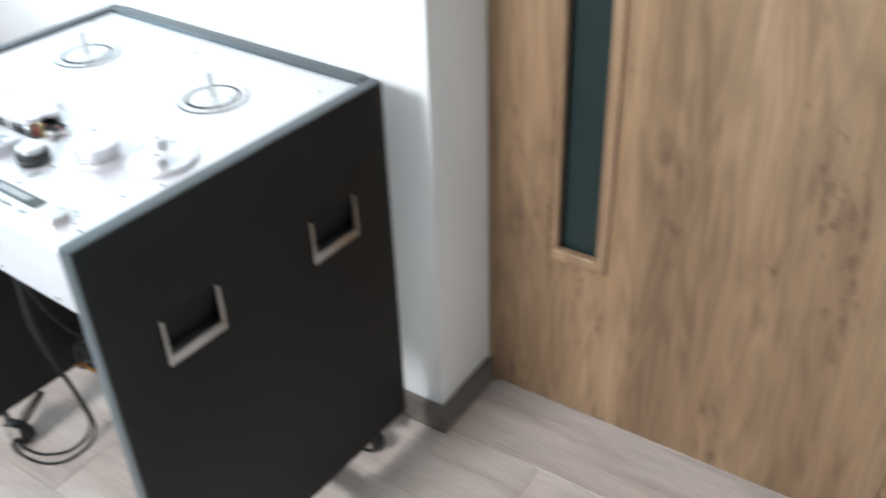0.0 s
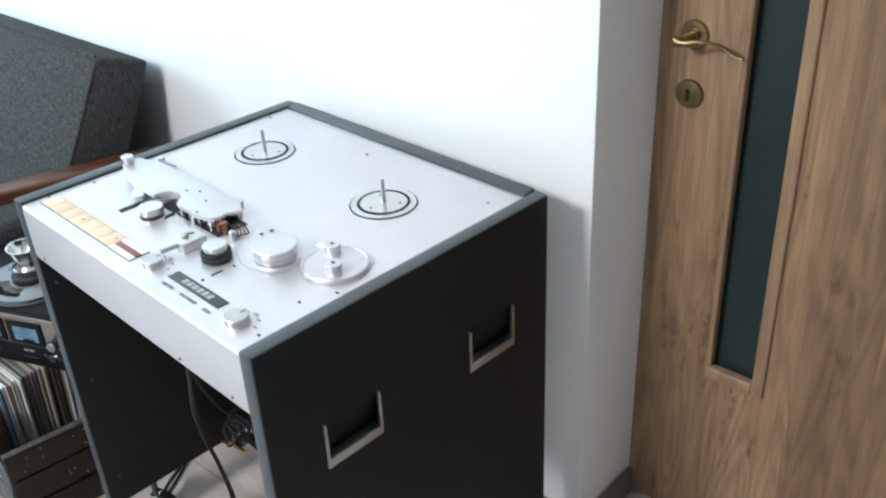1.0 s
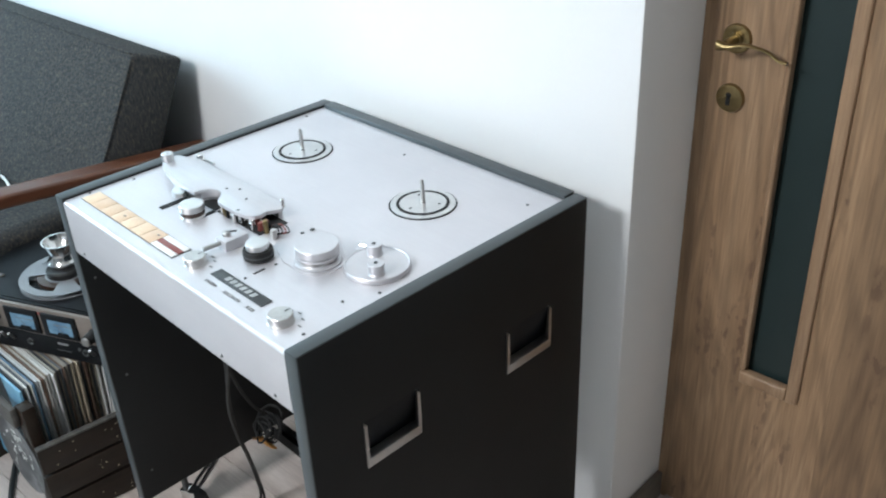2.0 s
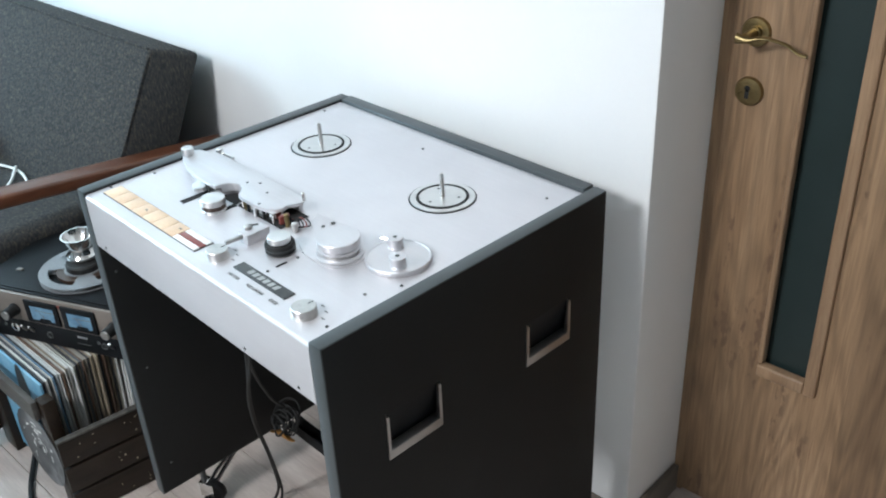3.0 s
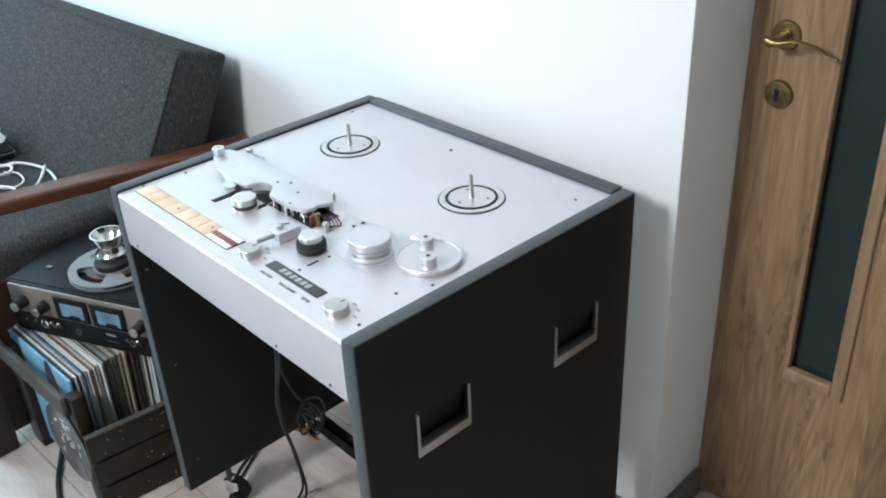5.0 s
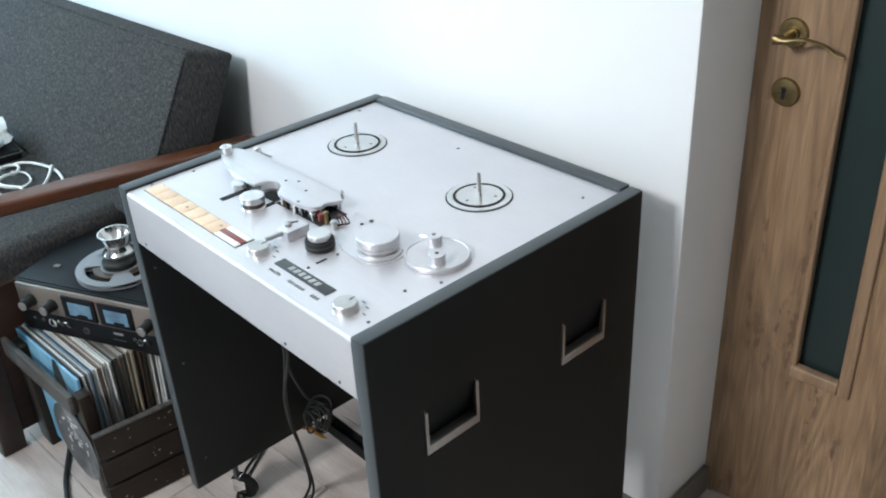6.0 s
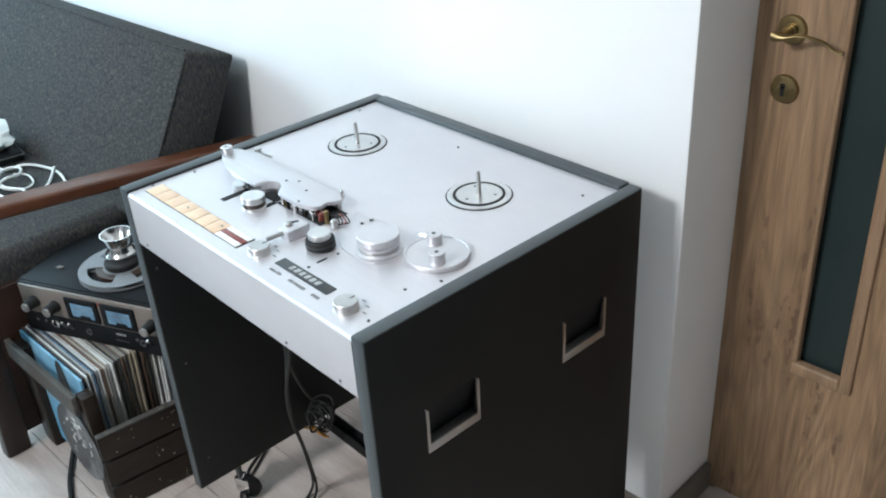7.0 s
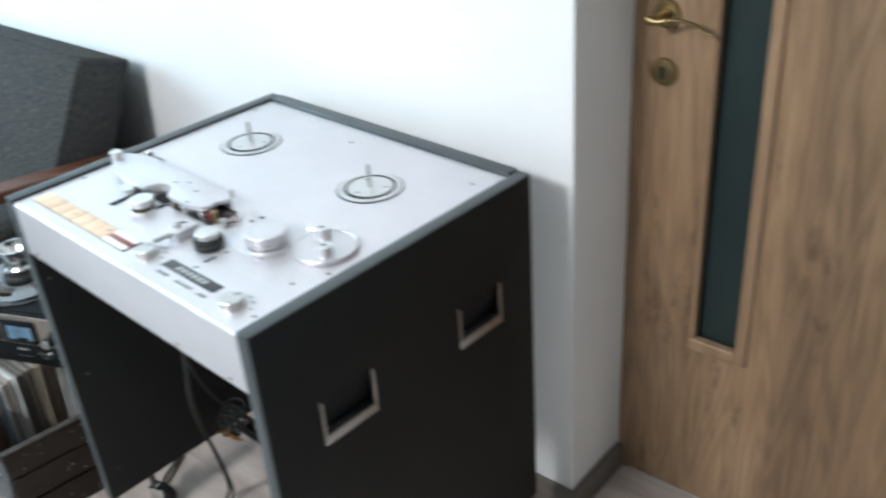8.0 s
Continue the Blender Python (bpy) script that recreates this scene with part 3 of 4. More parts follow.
# the two turntables with their spindles
for x in (-0.484, -0.1795):
    table = part("turntable", lathe([(0, -0.001), (0.0505, -0.001), (0.0505, 0.0012), (0.0495, 0.002), (0.0415, 0.002), (0.0405, 0.0012), (0.0405, 0.0012), (0.0365, 0.0012), (0.036, 0.0026), (0, 0.0026)], x, 0.374, DECK_Z + 0.0005, 64), ALU, console, "flush aluminium turntable")
    part("rim_gap", lathe([(0.0505, 0), (0.0527, 0), (0.0527, 0.0004), (0.0505, 0.0004), (0.0505, 0)], x, 0.374, DECK_Z + 0.0002, 64), HOLE, table, "dark gap round the turntable")
    part("rubber_ring", lathe([(0.0405, 0), (0.0405, 0.0024), (0.0368, 0.0028), (0.0368, 0)], x, 0.374, DECK_Z + 0.001, 64), BLACK_RUBBER, table, "dark rubber ring")
    part("spindle", lathe([(0.0042, 0), (0.0042, 0.003), (0.0035, 0.004), (0.0035, 0.027), (0.0031, 0.028), (0.0031, 0.034), (0.0024, 0.038), (0, 0.039)], x, 0.374, DECK_Z + 0.003, 20), ALU_DULL, table, "steel reel spindle")
    for k in range(3):
        a = radians(30 + 120 * k)
        part("screw", lathe([(0.0022, 0), (0.0022, 0.0004), (0, 0.0004)], x + 0.026 * math.cos(a), 0.374 + 0.026 * math.sin(a), DECK_Z + 0.0032, 10), CHARCOAL, table)

# flat disc with two guide posts, and the large stepped roller
disc = part("guide_disc", lathe([(0, 0), (0.0455, 0), (0.0465, 0.001), (0.0465, 0.0065), (0.0455, 0.0078), (0.0435, 0.0078), (0.0425, 0.0066), (0, 0.0066)], -0.0905, 0.2045, DECK_Z, 64), SATIN, console, "flat bright aluminium disc")
for x, y in ((-0.112, 0.219), (-0.071, 0.187)):
    post = part("guide_post", lathe([(0.0115, 0), (0.0115, 0.0012), (0.0108, 0.002), (0.0108, 0.012), (0.0118, 0.013), (0.0118, 0.0155), (0.011, 0.0162), (0.0024, 0.0162), (0.0024, 0.0142), (0, 0.0142)], x, y, DECK_Z + 0.0066, 32), SATIN, disc)
    part("screw", lathe([(0.003, 0), (0.003, 0.0008), (0, 0.0008)], x, y, DECK_Z + 0.0226, 12), CHARCOAL, post)
part("stop_pin", cord([(-0.122, 0.2145, DECK_Z + 0.017), (-0.131, 0.2105, DECK_Z + 0.017)], 0.0022), STEEL, disc)
roller = part("large_roller", lathe([(0, 0), (0.0318, 0), (0.0318, 0.0045), (0.0308, 0.0055), (0.0272, 0.006), (0.0272, 0.0095), (0.0298, 0.0105), (0.0306, 0.0115), (0.0306, 0.0136), (0.0296, 0.0142), (0.0282, 0.0145), (0.0282, 0.0162), (0.0302, 0.0168), (0.0304, 0.0262), (0.0296, 0.0272), (0, 0.0274)], -0.1635, 0.1605, DECK_Z + 0.0014, 64), SATIN, console, "large stepped aluminium roller")
part("lower_flange", lathe([(0.0319, 0.001), (0.0338, 0.001), (0.0338, 0.003), (0.0319, 0.0038), (0.0319, 0.001)], -0.1635, 0.1605, DECK_Z + 0.0014, 64), SATIN, roller)
part("waist", lathe([(0.0273, 0.0062), (0.0277, 0.0064), (0.0277, 0.0092), (0.0273, 0.0094), (0.0273, 0.0062)], -0.1635, 0.1605, DECK_Z + 0.0014, 64), ALU_DULL, roller)
# the thin plate that the roller stands on
arc = [(-0.1635 + 0.038 * math.cos(radians(a)), 0.1605 + 0.038 * math.sin(radians(a))) for a in range(-75, 80, 15)]
seat_plate = part("roller_plate", prism([(-0.2, 0.126)] + arc + [(-0.197, 0.223), (-0.2185, 0.2195), (-0.25, 0.213), (-0.2815, 0.2125), (-0.262, 0.178), (-0.245, 0.1448)], DECK_Z, DECK_Z + 0.0016, 0.0005), DECK, console, "thin aluminium plate under the roller")
for x, y, r in ((-0.243, 0.1925, 0.0028), (-0.24, 0.2085, 0.0036)):
    part("screw", lathe([(r, 0), (r, 0.001), (r * 0.7, 0.0016), (0, 0.0016)], x, y, DECK_Z + 0.0016, 14), GUNMETAL, seat_plate)

# control knobs with ink marks
for x, y, r in ((-0.288, 0.042, 0.0155), (-0.081, 0.038, 0.0165)):
    knob = part("knob", lathe([(0, 0), (r + 0.001, 0), (r + 0.001, 0.0012), (r, 0.002), (r, 0.0115), (r - 0.001, 0.0126), (r * 0.5, 0.0122), (0, 0.0121)], x, y, DECK_Z, 44), ALU_DULL, console, "turned aluminium knob")
    part("pointer", box(x - 0.0006, x + 0.0006, y + r * 0.45, y + r * 0.95, DECK_Z + 0.0122, DECK_Z + 0.0128), CHARCOAL, knob)
    for k in range(4):
        a = radians(20 + 32 * k)
        part("scale_mark", box(-0.0034, 0.0034, -0.0009, 0.0009, 0, 0.0004, m=Matrix.Translation((x + (r + 0.0105) * math.cos(a), y + (r + 0.0105) * math.sin(a), DECK_Z + 0.0002))), INK, deck)

# pinch roller: black tyre under a bright cap
pinch = part("pinch_roller", lathe([(0, 0.002), (0.0205, 0.002), (0.0215, 0.003), (0.0215, 0.0135), (0.0205, 0.0155), (0.016, 0.016), (0, 0.016)], -0.234, 0.1105, DECK_Z, 44), BLACK_RUBBER, console, "black rubber pinch roller")
part("cap", lathe([(0.0155, 0), (0.0165, 0.001), (0.0165, 0.0085), (0.0158, 0.0092), (0, 0.0095)], -0.234, 0.1105, DECK_Z + 0.016, 44), ALU, pinch, "bright aluminium cap")
part("tyre_groove", lathe([(0.02145, 0.0075), (0.0217, 0.008), (0.0217, 0.0095), (0.02145, 0.01), (0.02145, 0.0075)], -0.234, 0.1105, DECK_Z, 44), CHARCOAL, pinch)
# left tape roller, banded
tension = part("tension_roller", lathe([(0, 0), (0.019, 0), (0.019, 0.003), (0.0178, 0.004), (0.0178, 0.011), (0.019, 0.012), (0.019, 0.0205), (0.018, 0.0215), (0, 0.0218)], -0.4155, 0.1155, DECK_Z, 44), ALU, console, "banded aluminium tape roller")
part("band", lathe([(0.0179, 0.0045), (0.0186, 0.005), (0.0186, 0.0105), (0.0179, 0.011), (0.0179, 0.0045)], -0.4155, 0.1155, DECK_Z, 44), BROWN_TAPE, tension)
# slots in the deck
for x0, x1, y0, y1 in ((-0.4825, -0.4705, 0.094, 0.142), (-0.4085, -0.3995, 0.118, 0.146), (-0.2042, -0.2008, 0.08, 0.098), (-0.207, -0.201, 0.128, 0.152)):
    part("slot", box(x0, x1, y0, y1, DECK_Z - 0.002, DECK_Z + 0.0007), HOLE, deck, "black slot in the deck")

# head block: a stepped cover plate on posts, with the heads below its front edge
notch = [(-0.4235 + 0.0235 * math.cos(radians(a)), 0.1425 + 0.0275 * math.sin(radians(a))) for a in range(165, 25, -14)]
cover = prism([(-0.603, 0.186), (-0.598, 0.172), (-0.585, 0.163), (-0.552, 0.149), (-0.51, 0.1427), (-0.4757, 0.1399), (-0.4475, 0.1402)] + notch + [(-0.3955, 0.149), (-0.3836, 0.1463), (-0.3425, 0.1462), (-0.3221, 0.1495), (-0.3095, 0.158), (-0.3055, 0.168), (-0.3085, 0.178), (-0.302, 0.1885), (-0.2985, 0.199), (-0.3055, 0.207), (-0.33, 0.211), (-0.4, 0.213), (-0.55, 0.214), (-0.592, 0.2)],
              DECK_Z + 0.0145, DECK_Z + 0.0205, 0.0015)
head_block = part("head_cover", cover, SATIN, console, "long notched aluminium head cover plate")
part("back_wall", box(-0.575, -0.31, 0.199, 0.206, DECK_Z, DECK_Z + 0.0145), SATIN, head_block)
part("front_wall", prism([(-0.595, 0.187), (-0.586, 0.172), (-0.55, 0.156), (-0.506, 0.1495), (-0.502, 0.157), (-0.55, 0.166), (-0.583, 0.19)], DECK_Z, DECK_Z + 0.0145), SATIN, head_block)
part("notch_wall", prism([(x, y) for x, y in notch] + [(x, y + 0.004) for x, y in reversed(notch)], DECK_Z + 0.006, DECK_Z + 0.0145), SATIN, head_block)
part("opening", prism([(x, y + 0.0035) for x, y in notch] + [(-0.4045, 0.146), (-0.44, 0.146)], DECK_Z + 0.0002, DECK_Z + 0.001), HOLE, head_block, "dark opening in the notch")
part("well", box(-0.4, -0.286, 0.147, 0.1985, DECK_Z + 0.0002, DECK_Z + 0.0012), HOLE, head_block, "dark well under the head cover")
for k in range(4):
    part("comb_pin", lathe(drum(0.0014, 0.0135, 0.0004), -0.492 + 0.0068 * k, 0.146 - 0.0012 * k, DECK_Z + 0.0005, 10), (STEEL, CHARCOAL)[k % 2], head_block)
for x, y, w, mat in ((-0.376, 0.149, 0.008, BRASS), (-0.358, 0.15, 0.012, STEEL), (-0.338, 0.1515, 0.013, STEEL), (-0.317, 0.155, 0.015, STEEL), (-0.297, 0.157, 0.0075, RED_PLASTIC)):
    head = part("tape_head", prism([(x - w / 2, y + 0.014), (x - w / 2, y + 0.002), (x - w / 4, y - 0.003), (x + w / 4, y - 0.003), (x + w / 2, y + 0.002), (x + w / 2, y + 0.014)], DECK_Z + 0.0012, DECK_Z + 0.014, 0.001), mat, head_block)
    if mat is STEEL:
        part("gap_band", box(x - w * 0.27, x + w * 0.27, y - 0.0036, y - 0.0028, DECK_Z + 0.0035, DECK_Z + 0.0075), CHARCOAL, head)
for x, y, r, h, mat in ((-0.386, 0.1495, 0.0022, 0.014, STEEL), (-0.368, 0.1475, 0.002, 0.014, BLACK_METAL), (-0.348, 0.146, 0.0026, 0.014, ALU), (-0.328, 0.148, 0.002, 0.014, BLACK_METAL), (-0.306, 0.1495, 0.0018, 0.013, STEEL),
                        (-0.2845, 0.159, 0.0036, 0.021, BRASS), (-0.2635, 0.1575, 0.0048, 0.014, ALU_DULL), (-0.29, 0.166, 0.003, 0.012, BLACK_METAL)):
    part("guide_pin", lathe(drum(r, h, 0.0008), x, y, DECK_Z + 0.0005, 18), mat, head_block)
for x, y in ((-0.4191, 0.1813), (-0.401, 0.1934), (-0.3649, 0.1814), (-0.3436, 0.152)):
    part("screw", lathe([(0.0024, 0), (0.0024, 0.0005), (0.001, 0.0006), (0, 0.0003)], x, y, DECK_Z + 0.0206, 12), CHARCOAL, head_block)
for k in range(4):
    # thin leads that leave the heads to the side
    part("lead", cord([(-0.29 + 0.003 * k, 0.168, DECK_Z + 0.006 + 0.0015 * k), (-0.276 + 0.002 * k, 0.17 + 0.003 * k, DECK_Z + 0.011 + 0.001 * k), (-0.263 + 0.003 * k, 0.166 + 0.004 * k, DECK_Z + 0.006), (-0.268, 0.16 + 0.002 * k, DECK_Z + 0.002)], 0.0011, sides=6), (BLACK_RUBBER, BLACK_RUBBER, RED_PLASTIC, BLACK_RUBBER)[k], head_block)
for x, y, r, h in ((-0.586, 0.175, 0.0102, 0.0215), (-0.5795, 0.2305, 0.0068, 0.003)):
    part("guide_post", lathe([(r * 0.8, 0), (r * 0.8, h), (r, h + 0.001), (r, h + 0.011), (r * 0.9, h + 0.012), (r * 0.25, h + 0.012), (r * 0.2, h + 0.01), (0, h + 0.01)], x, y, DECK_Z + 0.0005, 28), ALU, head_block)
part("guide_arm", cord([(-0.578, 0.231, DECK_Z + 0.006), (-0.565, 0.234, DECK_Z + 0.005), (-0.55, 0.2378, DECK_Z + 0.003)], 0.0028), STEEL, head_block)
part("shield", prism([(-0.503, 0.14), (-0.496, 0.127), (-0.486, 0.1225), (-0.4765, 0.124), (-0.471, 0.1315), (-0.474, 0.139), (-0.488, 0.1435)], DECK_Z + 0.006, DECK_Z + 0.0135, 0.0015), ALU, head_block)
part("scrape_pin", lathe(drum(0.0028, 0.014), -0.3, 0.203, DECK_Z + 0.0205, 14), STEEL, head_block)

# cue lever in its small block
cue = part("cue_block", box(-0.305, -0.28, 0.087, 0.126, DECK_Z, DECK_Z + 0.0165, 0.0015), SATIN, console, "small aluminium block with a cue lever")
part("lever", cord([(-0.293, 0.09, DECK_Z + 0.011), (-0.296, 0.075, DECK_Z + 0.01), (-0.299, 0.062, DECK_Z + 0.009)], 0.0036, sides=12), ALU_DULL, cue)
part("thumb_screw", lathe(drum(0.0058, 0.006, 0.001), -0.297, 0.101, DECK_Z + 0.0165, 18), ALU_DULL, cue)
part("pin", cord([(-0.297, 0.101, DECK_Z + 0.0215), (-0.288, 0.113, DECK_Z + 0.0225)], 0.0014), CHARCOAL, cue)

# transport buttons
strip = part("button_bezel", box(-0.605, -0.325, 0.0255, 0.0585, DECK_Z - 0.001, DECK_Z + 0.0007), CHARCOAL, console, "flush row of transport buttons")
for k in range(7):
    x0 = -0.6035 + 0.031 * k
    part("button", box(x0 + 0.0005, x0 + 0.0305, 0.0268, 0.0572, DECK_Z, DECK_Z + 0.0022, 0.0006), AMBER, strip, "yellowed amber push button")
x0 = -0.386
for y0, y1, mat in ((0.0268, 0.0365, WHITE_PLASTIC), (0.0368, 0.0468, RED_PLASTIC), (0.0471, 0.0572, WHITE_PLASTIC)):
    part("button", box(x0, -0.3268, y0, y1, DECK_Z, DECK_Z + 0.0022, 0.0006), mat, strip)
for x, y in ((-0.4945, 0.041), (-0.4, 0.045)):
    part("symbol", box(x, x + 0.005, y, y + 0.003, DECK_Z + 0.0022, DECK_Z + 0.0026), INK, strip)

# maker's plate: plain light shapes on charcoal, words and bars beneath
name_plate = part("name_plate", box(-0.2465, -0.1265, 0.0395, 0.0575, DECK_Z, DECK_Z + 0.0016, 0.0004), CHARCOAL, console, "charcoal maker's plate")
for k in range(6):
    x = -0.2195 + 0.0118 * k
    part("mark", prism([(x, 0.0437), (x + 0.0078, 0.0437), (x + 0.0092, 0.053), (x + 0.0014, 0.053)], DECK_Z + 0.0016, DECK_Z + 0.0021), LIGHT_INK, name_plate)
lettering("lettering", "MASTER", 0.0074, pose(-0.2265, 0.0275, DECK_Z + 0.0004), INK, deck)
lettering("lettering", "RECORDER", 0.0074, pose(-0.1765, 0.0275, DECK_Z + 0.0004), INK, deck)
for k in range(3):
    part("mark", box(-0.142 + 0.0058 * k, -0.1378 + 0.0058 * k, 0.0247, 0.0303, DECK_Z + 0.0002, DECK_Z + 0.0005), INK, deck)

# cables under the deck
flex = thing("black_mains_cable", "black mains cables hanging from under the deck to the floor", "cable")
part("cord", cord([(-0.26, 0.06, 0.711), (-0.289, 0.07, 0.635), (-0.398, 0.12, 0.477), (-0.477, 0.17, 0.334), (-0.511, 0.205, 0.227), (-0.552, 0.24, 0.11), (-0.58, 0.258, 0.04), (-0.586, 0.25, 0.012), (-0.582, 0.225, 0.0045), (-0.588, 0.19, 0.004), (-0.622, 0.16, 0.004), (-0.66, 0.15, 0.004), (-0.7, 0.153, 0.004), (-0.76, 0.2, 0.004), (-0.8, 0.28, 0.004)], 0.0032), BLACK_RUBBER, flex)
part("cord", cord([(-0.29, 0.07, 0.711), (-0.32, 0.085, 0.62), (-0.41, 0.13, 0.47), (-0.487, 0.178, 0.33), (-0.52, 0.212, 0.22), (-0.557, 0.246, 0.11), (-0.571, 0.26, 0.04), (-0.568, 0.25, 0.012), (-0.561, 0.22, 0.0045), (-0.566, 0.175, 0.004), (-0.597, 0.145, 0.004), (-0.655, 0.133, 0.004), (-0.71, 0.145, 0.005), (-0.752, 0.215, 0.006), (-0.79, 0.28, 0.006)], 0.003), BLACK_RUBBER, flex)

bundle = thing("cable_bundle", "tangled black cable coil with bare copper leads", "cable")
rng = random.Random(4)
for k in range(12):
    cx, cy, cz = -0.588 + rng.uniform(-0.012, 0.012), 0.308 + rng.uniform(-0.015, 0.015), 0.188 + rng.uniform(-0.005, 0.022)
    r, tilt, turn = rng.uniform(0.022, 0.034), rng.uniform(-0.5, 0.5), rng.uniform(0, 3)
    loop = [(cx + r * math.cos(a + turn), cy + 0.5 * r * math.sin(a + turn) + tilt * 0.03 * math.cos(a), cz + r * 0.9 * math.sin(a + turn) * math.cos(tilt)) for a in [2 * math.pi * i / 9 * 1.05 for i in range(10)]]
    part("loop", cord(loop, rng.uniform(0.0018, 0.0027), sides=6, per=5), BLACK_RUBBER, bundle)
for k in range(4):
    part("lead", cord([(-0.625 + 0.012 * k, 0.3, 0.15), (-0.615 + 0.012 * k, 0.285, 0.165 + 0.008 * k), (-0.59 + 0.01 * k, 0.29, 0.17), (-0.565 + 0.005 * k, 0.3, 0.165)], 0.0024, sides=6, per=5), COPPER, bundle)
part("hanging_lead", cord([(-0.31, 0.08, 0.711), (-0.42, 0.15, 0.52), (-0.52, 0.24, 0.34), (-0.57, 0.3, 0.25)], 0.003), BLACK_RUBBER, bundle)

# bring the console to its size
for ob in console.children_recursive:
    ob.data.transform(Matrix.Scale(GROW, 4))
    ob.location = ob.location * GROW

# ---- the sofa ----
sofa = thing("sofa", "charcoal tweed sofa with red-brown wooden arms", "sofa")
SX0, SX1 = -2.85, -1.195
AX0, AX1 = -1.19, -1.13


back = bmesh.new()
section = [(0.285, 0.485), (0.503, 0.868), (0.633, 0.822), (0.43, 0.42)]
ends = [[back.verts.new((x, y, z)) for y, z in section] for x in (SX0, SX1)]
back.faces.new(ends[0]), back.faces.new(ends[1][::-1])
for k in range(4):
    back.faces.new((ends[0][k], ends[0][(k + 1) % 4], ends[1][(k + 1) % 4], ends[1][k]))
bmesh.ops.bevel(back, geom=back.edges[:], offset=0.012, segments=3, affect="EDGES", profile=0.5)
part("back_cushion", back, TWEED, sofa)
for (ya, za), (yb, zb) in ((section[0], section[1]),):
    part("piping", cord([(SX1 - 0.001, ya + (yb - ya) * f, za + (zb - za) * f) for f in (0.06, 0.5, 0.95)], 0.002, sides=6, per=6), TWEED, sofa)
part("piping", cord([(SX0 + 0.02, 0.503, 0.865), ((SX0 + SX1) / 2, 0.504, 0.866), (SX1 - 0.012, 0.503, 0.865)], 0.003, sides=6, per=8), TWEED, sofa)
part("seat_cushion", box(SX0 + 0.05, -1.306, -0.12, 0.42, 0.3, 0.5, 0.035, segments=5), TWEED, sofa)
part("seat_frame", box(SX0 + 0.02, -1.304, -0.08, 0.6, 0.22, 0.299, 0.006), DARK_WOOD, sofa, "dark wooden seat frame")
ARM = Matrix.Translation((0, 0.25, 0.655)) @ Matrix.Rotation(radians(-6.8), 4, "X")
for side, x0 in ((1, AX0), (-1, SX0 - 0.075)):
    part("arm", box(x0, x0 + 0.06, -0.41, 0.39, -0.032, 0.0, 0.008, m=ARM, segments=3), MAHOGANY, sofa, "flat red-brown wooden arm")
    for y0, tall in ((-0.135, 0.662), (0.56, 0.578)):
        # a leg that leans outwards to meet the arm
        lean_out = Matrix.Identity(4)
        lean_out[0][2] = side * 0.2
        foot = x0 + 0.012 - side * 0.115
        # same wood as the arm, in the tone darkened for shade
        part("leg", box(foot, foot + 0.04, y0 - 0.03, y0 + 0.03, 0, tall, 0.006, m=lean_out), SHADED_WOOD, sofa)
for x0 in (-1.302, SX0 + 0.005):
    part("side_board", box(x0, x0 + 0.022, -0.1, 0.58, 0.03, 0.43, 0.005), SHADED_WOOD, sofa, "red-brown wooden side board, its shade put into the colour")

# on the seat
tray = thing("black_box", "flat black box lying on the sofa seat", "box")
part("body", box(-0.16, 0.16, -0.11, 0.11, 0, 0.028, 0.006, m=Matrix.Translation((-1.965, 0.18, 0.501)) @ Matrix.Rotation(radians(-8), 4, "Z")), BLACK_METAL, tray)
part("lid_edge", box(-0.163, 0.163, -0.113, 0.113, 0.018, 0.022, 0.001, m=Matrix.Translation((-1.965, 0.18, 0.501)) @ Matrix.Rotation(radians(-8), 4, "Z")), GUNMETAL, tray)
bag = bmesh.new()
bmesh.ops.create_icosphere(bag, subdivisions=3, radius=1.0)
for v in bag.verts:
    n = (0.5 - abs(noise.noise(v.co * 1.3))) * 0.7 + (0.5 - abs(noise.noise(v.co * 3.1))) * 0.25
    v.co = Vector((-1.885 + v.co.x * 0.085 * (0.65 + n), 0.215 + v.co.y * 0.07 * (0.65 + n), 0.571 + max(v.co.z * (0.65 + n), -0.85) * 0.05))
tagged(part("plastic_bag", bag, BAG, smooth=False), "crumpled white plastic bag on a black box", "bag")
wire = thing("white_cable", "loosely coiled white cable lying on the sofa seat", "cable")
Z = 0.506
part("cord", cord([(-1.84, 0.15, Z), (-1.793, 0.184, Z), (-1.755, 0.2, Z), (-1.745, 0.235, Z + 0.004), (-1.709, 0.262, Z + 0.004), (-1.64, 0.283, Z), (-1.565, 0.272, Z), (-1.501, 0.245, Z), (-1.48, 0.21, Z)], 0.0038), WHITE_CORD, wire)
part("cord", cord([(-1.645, 0.285, Z + 0.008), (-1.579, 0.236, Z), (-1.542, 0.19, Z), (-1.539, 0.143, Z), (-1.566, 0.11, Z), (-1.601, 0.1, Z), (-1.66, 0.09, Z)], 0.0038), WHITE_CORD, wire)
part("cord", cord([(-1.74, 0.13, Z + 0.008), (-1.706, 0.148, Z + 0.008), (-1.634, 0.139, Z + 0.008), (-1.575, 0.165, Z + 0.008), (-1.55, 0.15, Z + 0.008), (-1.56, 0.118, Z + 0.008), (-1.612, 0.112, Z + 0.008), (-1.69, 0.145, Z + 0.014), (-1.745, 0.195, Z + 0.008), (-1.72, 0.222, Z + 0.008), (-1.68, 0.2, Z + 0.008), (-1.663, 0.16, Z + 0.016), (-1.64, 0.11, Z + 0.01)], 0.0038), WHITE_CORD, wire)
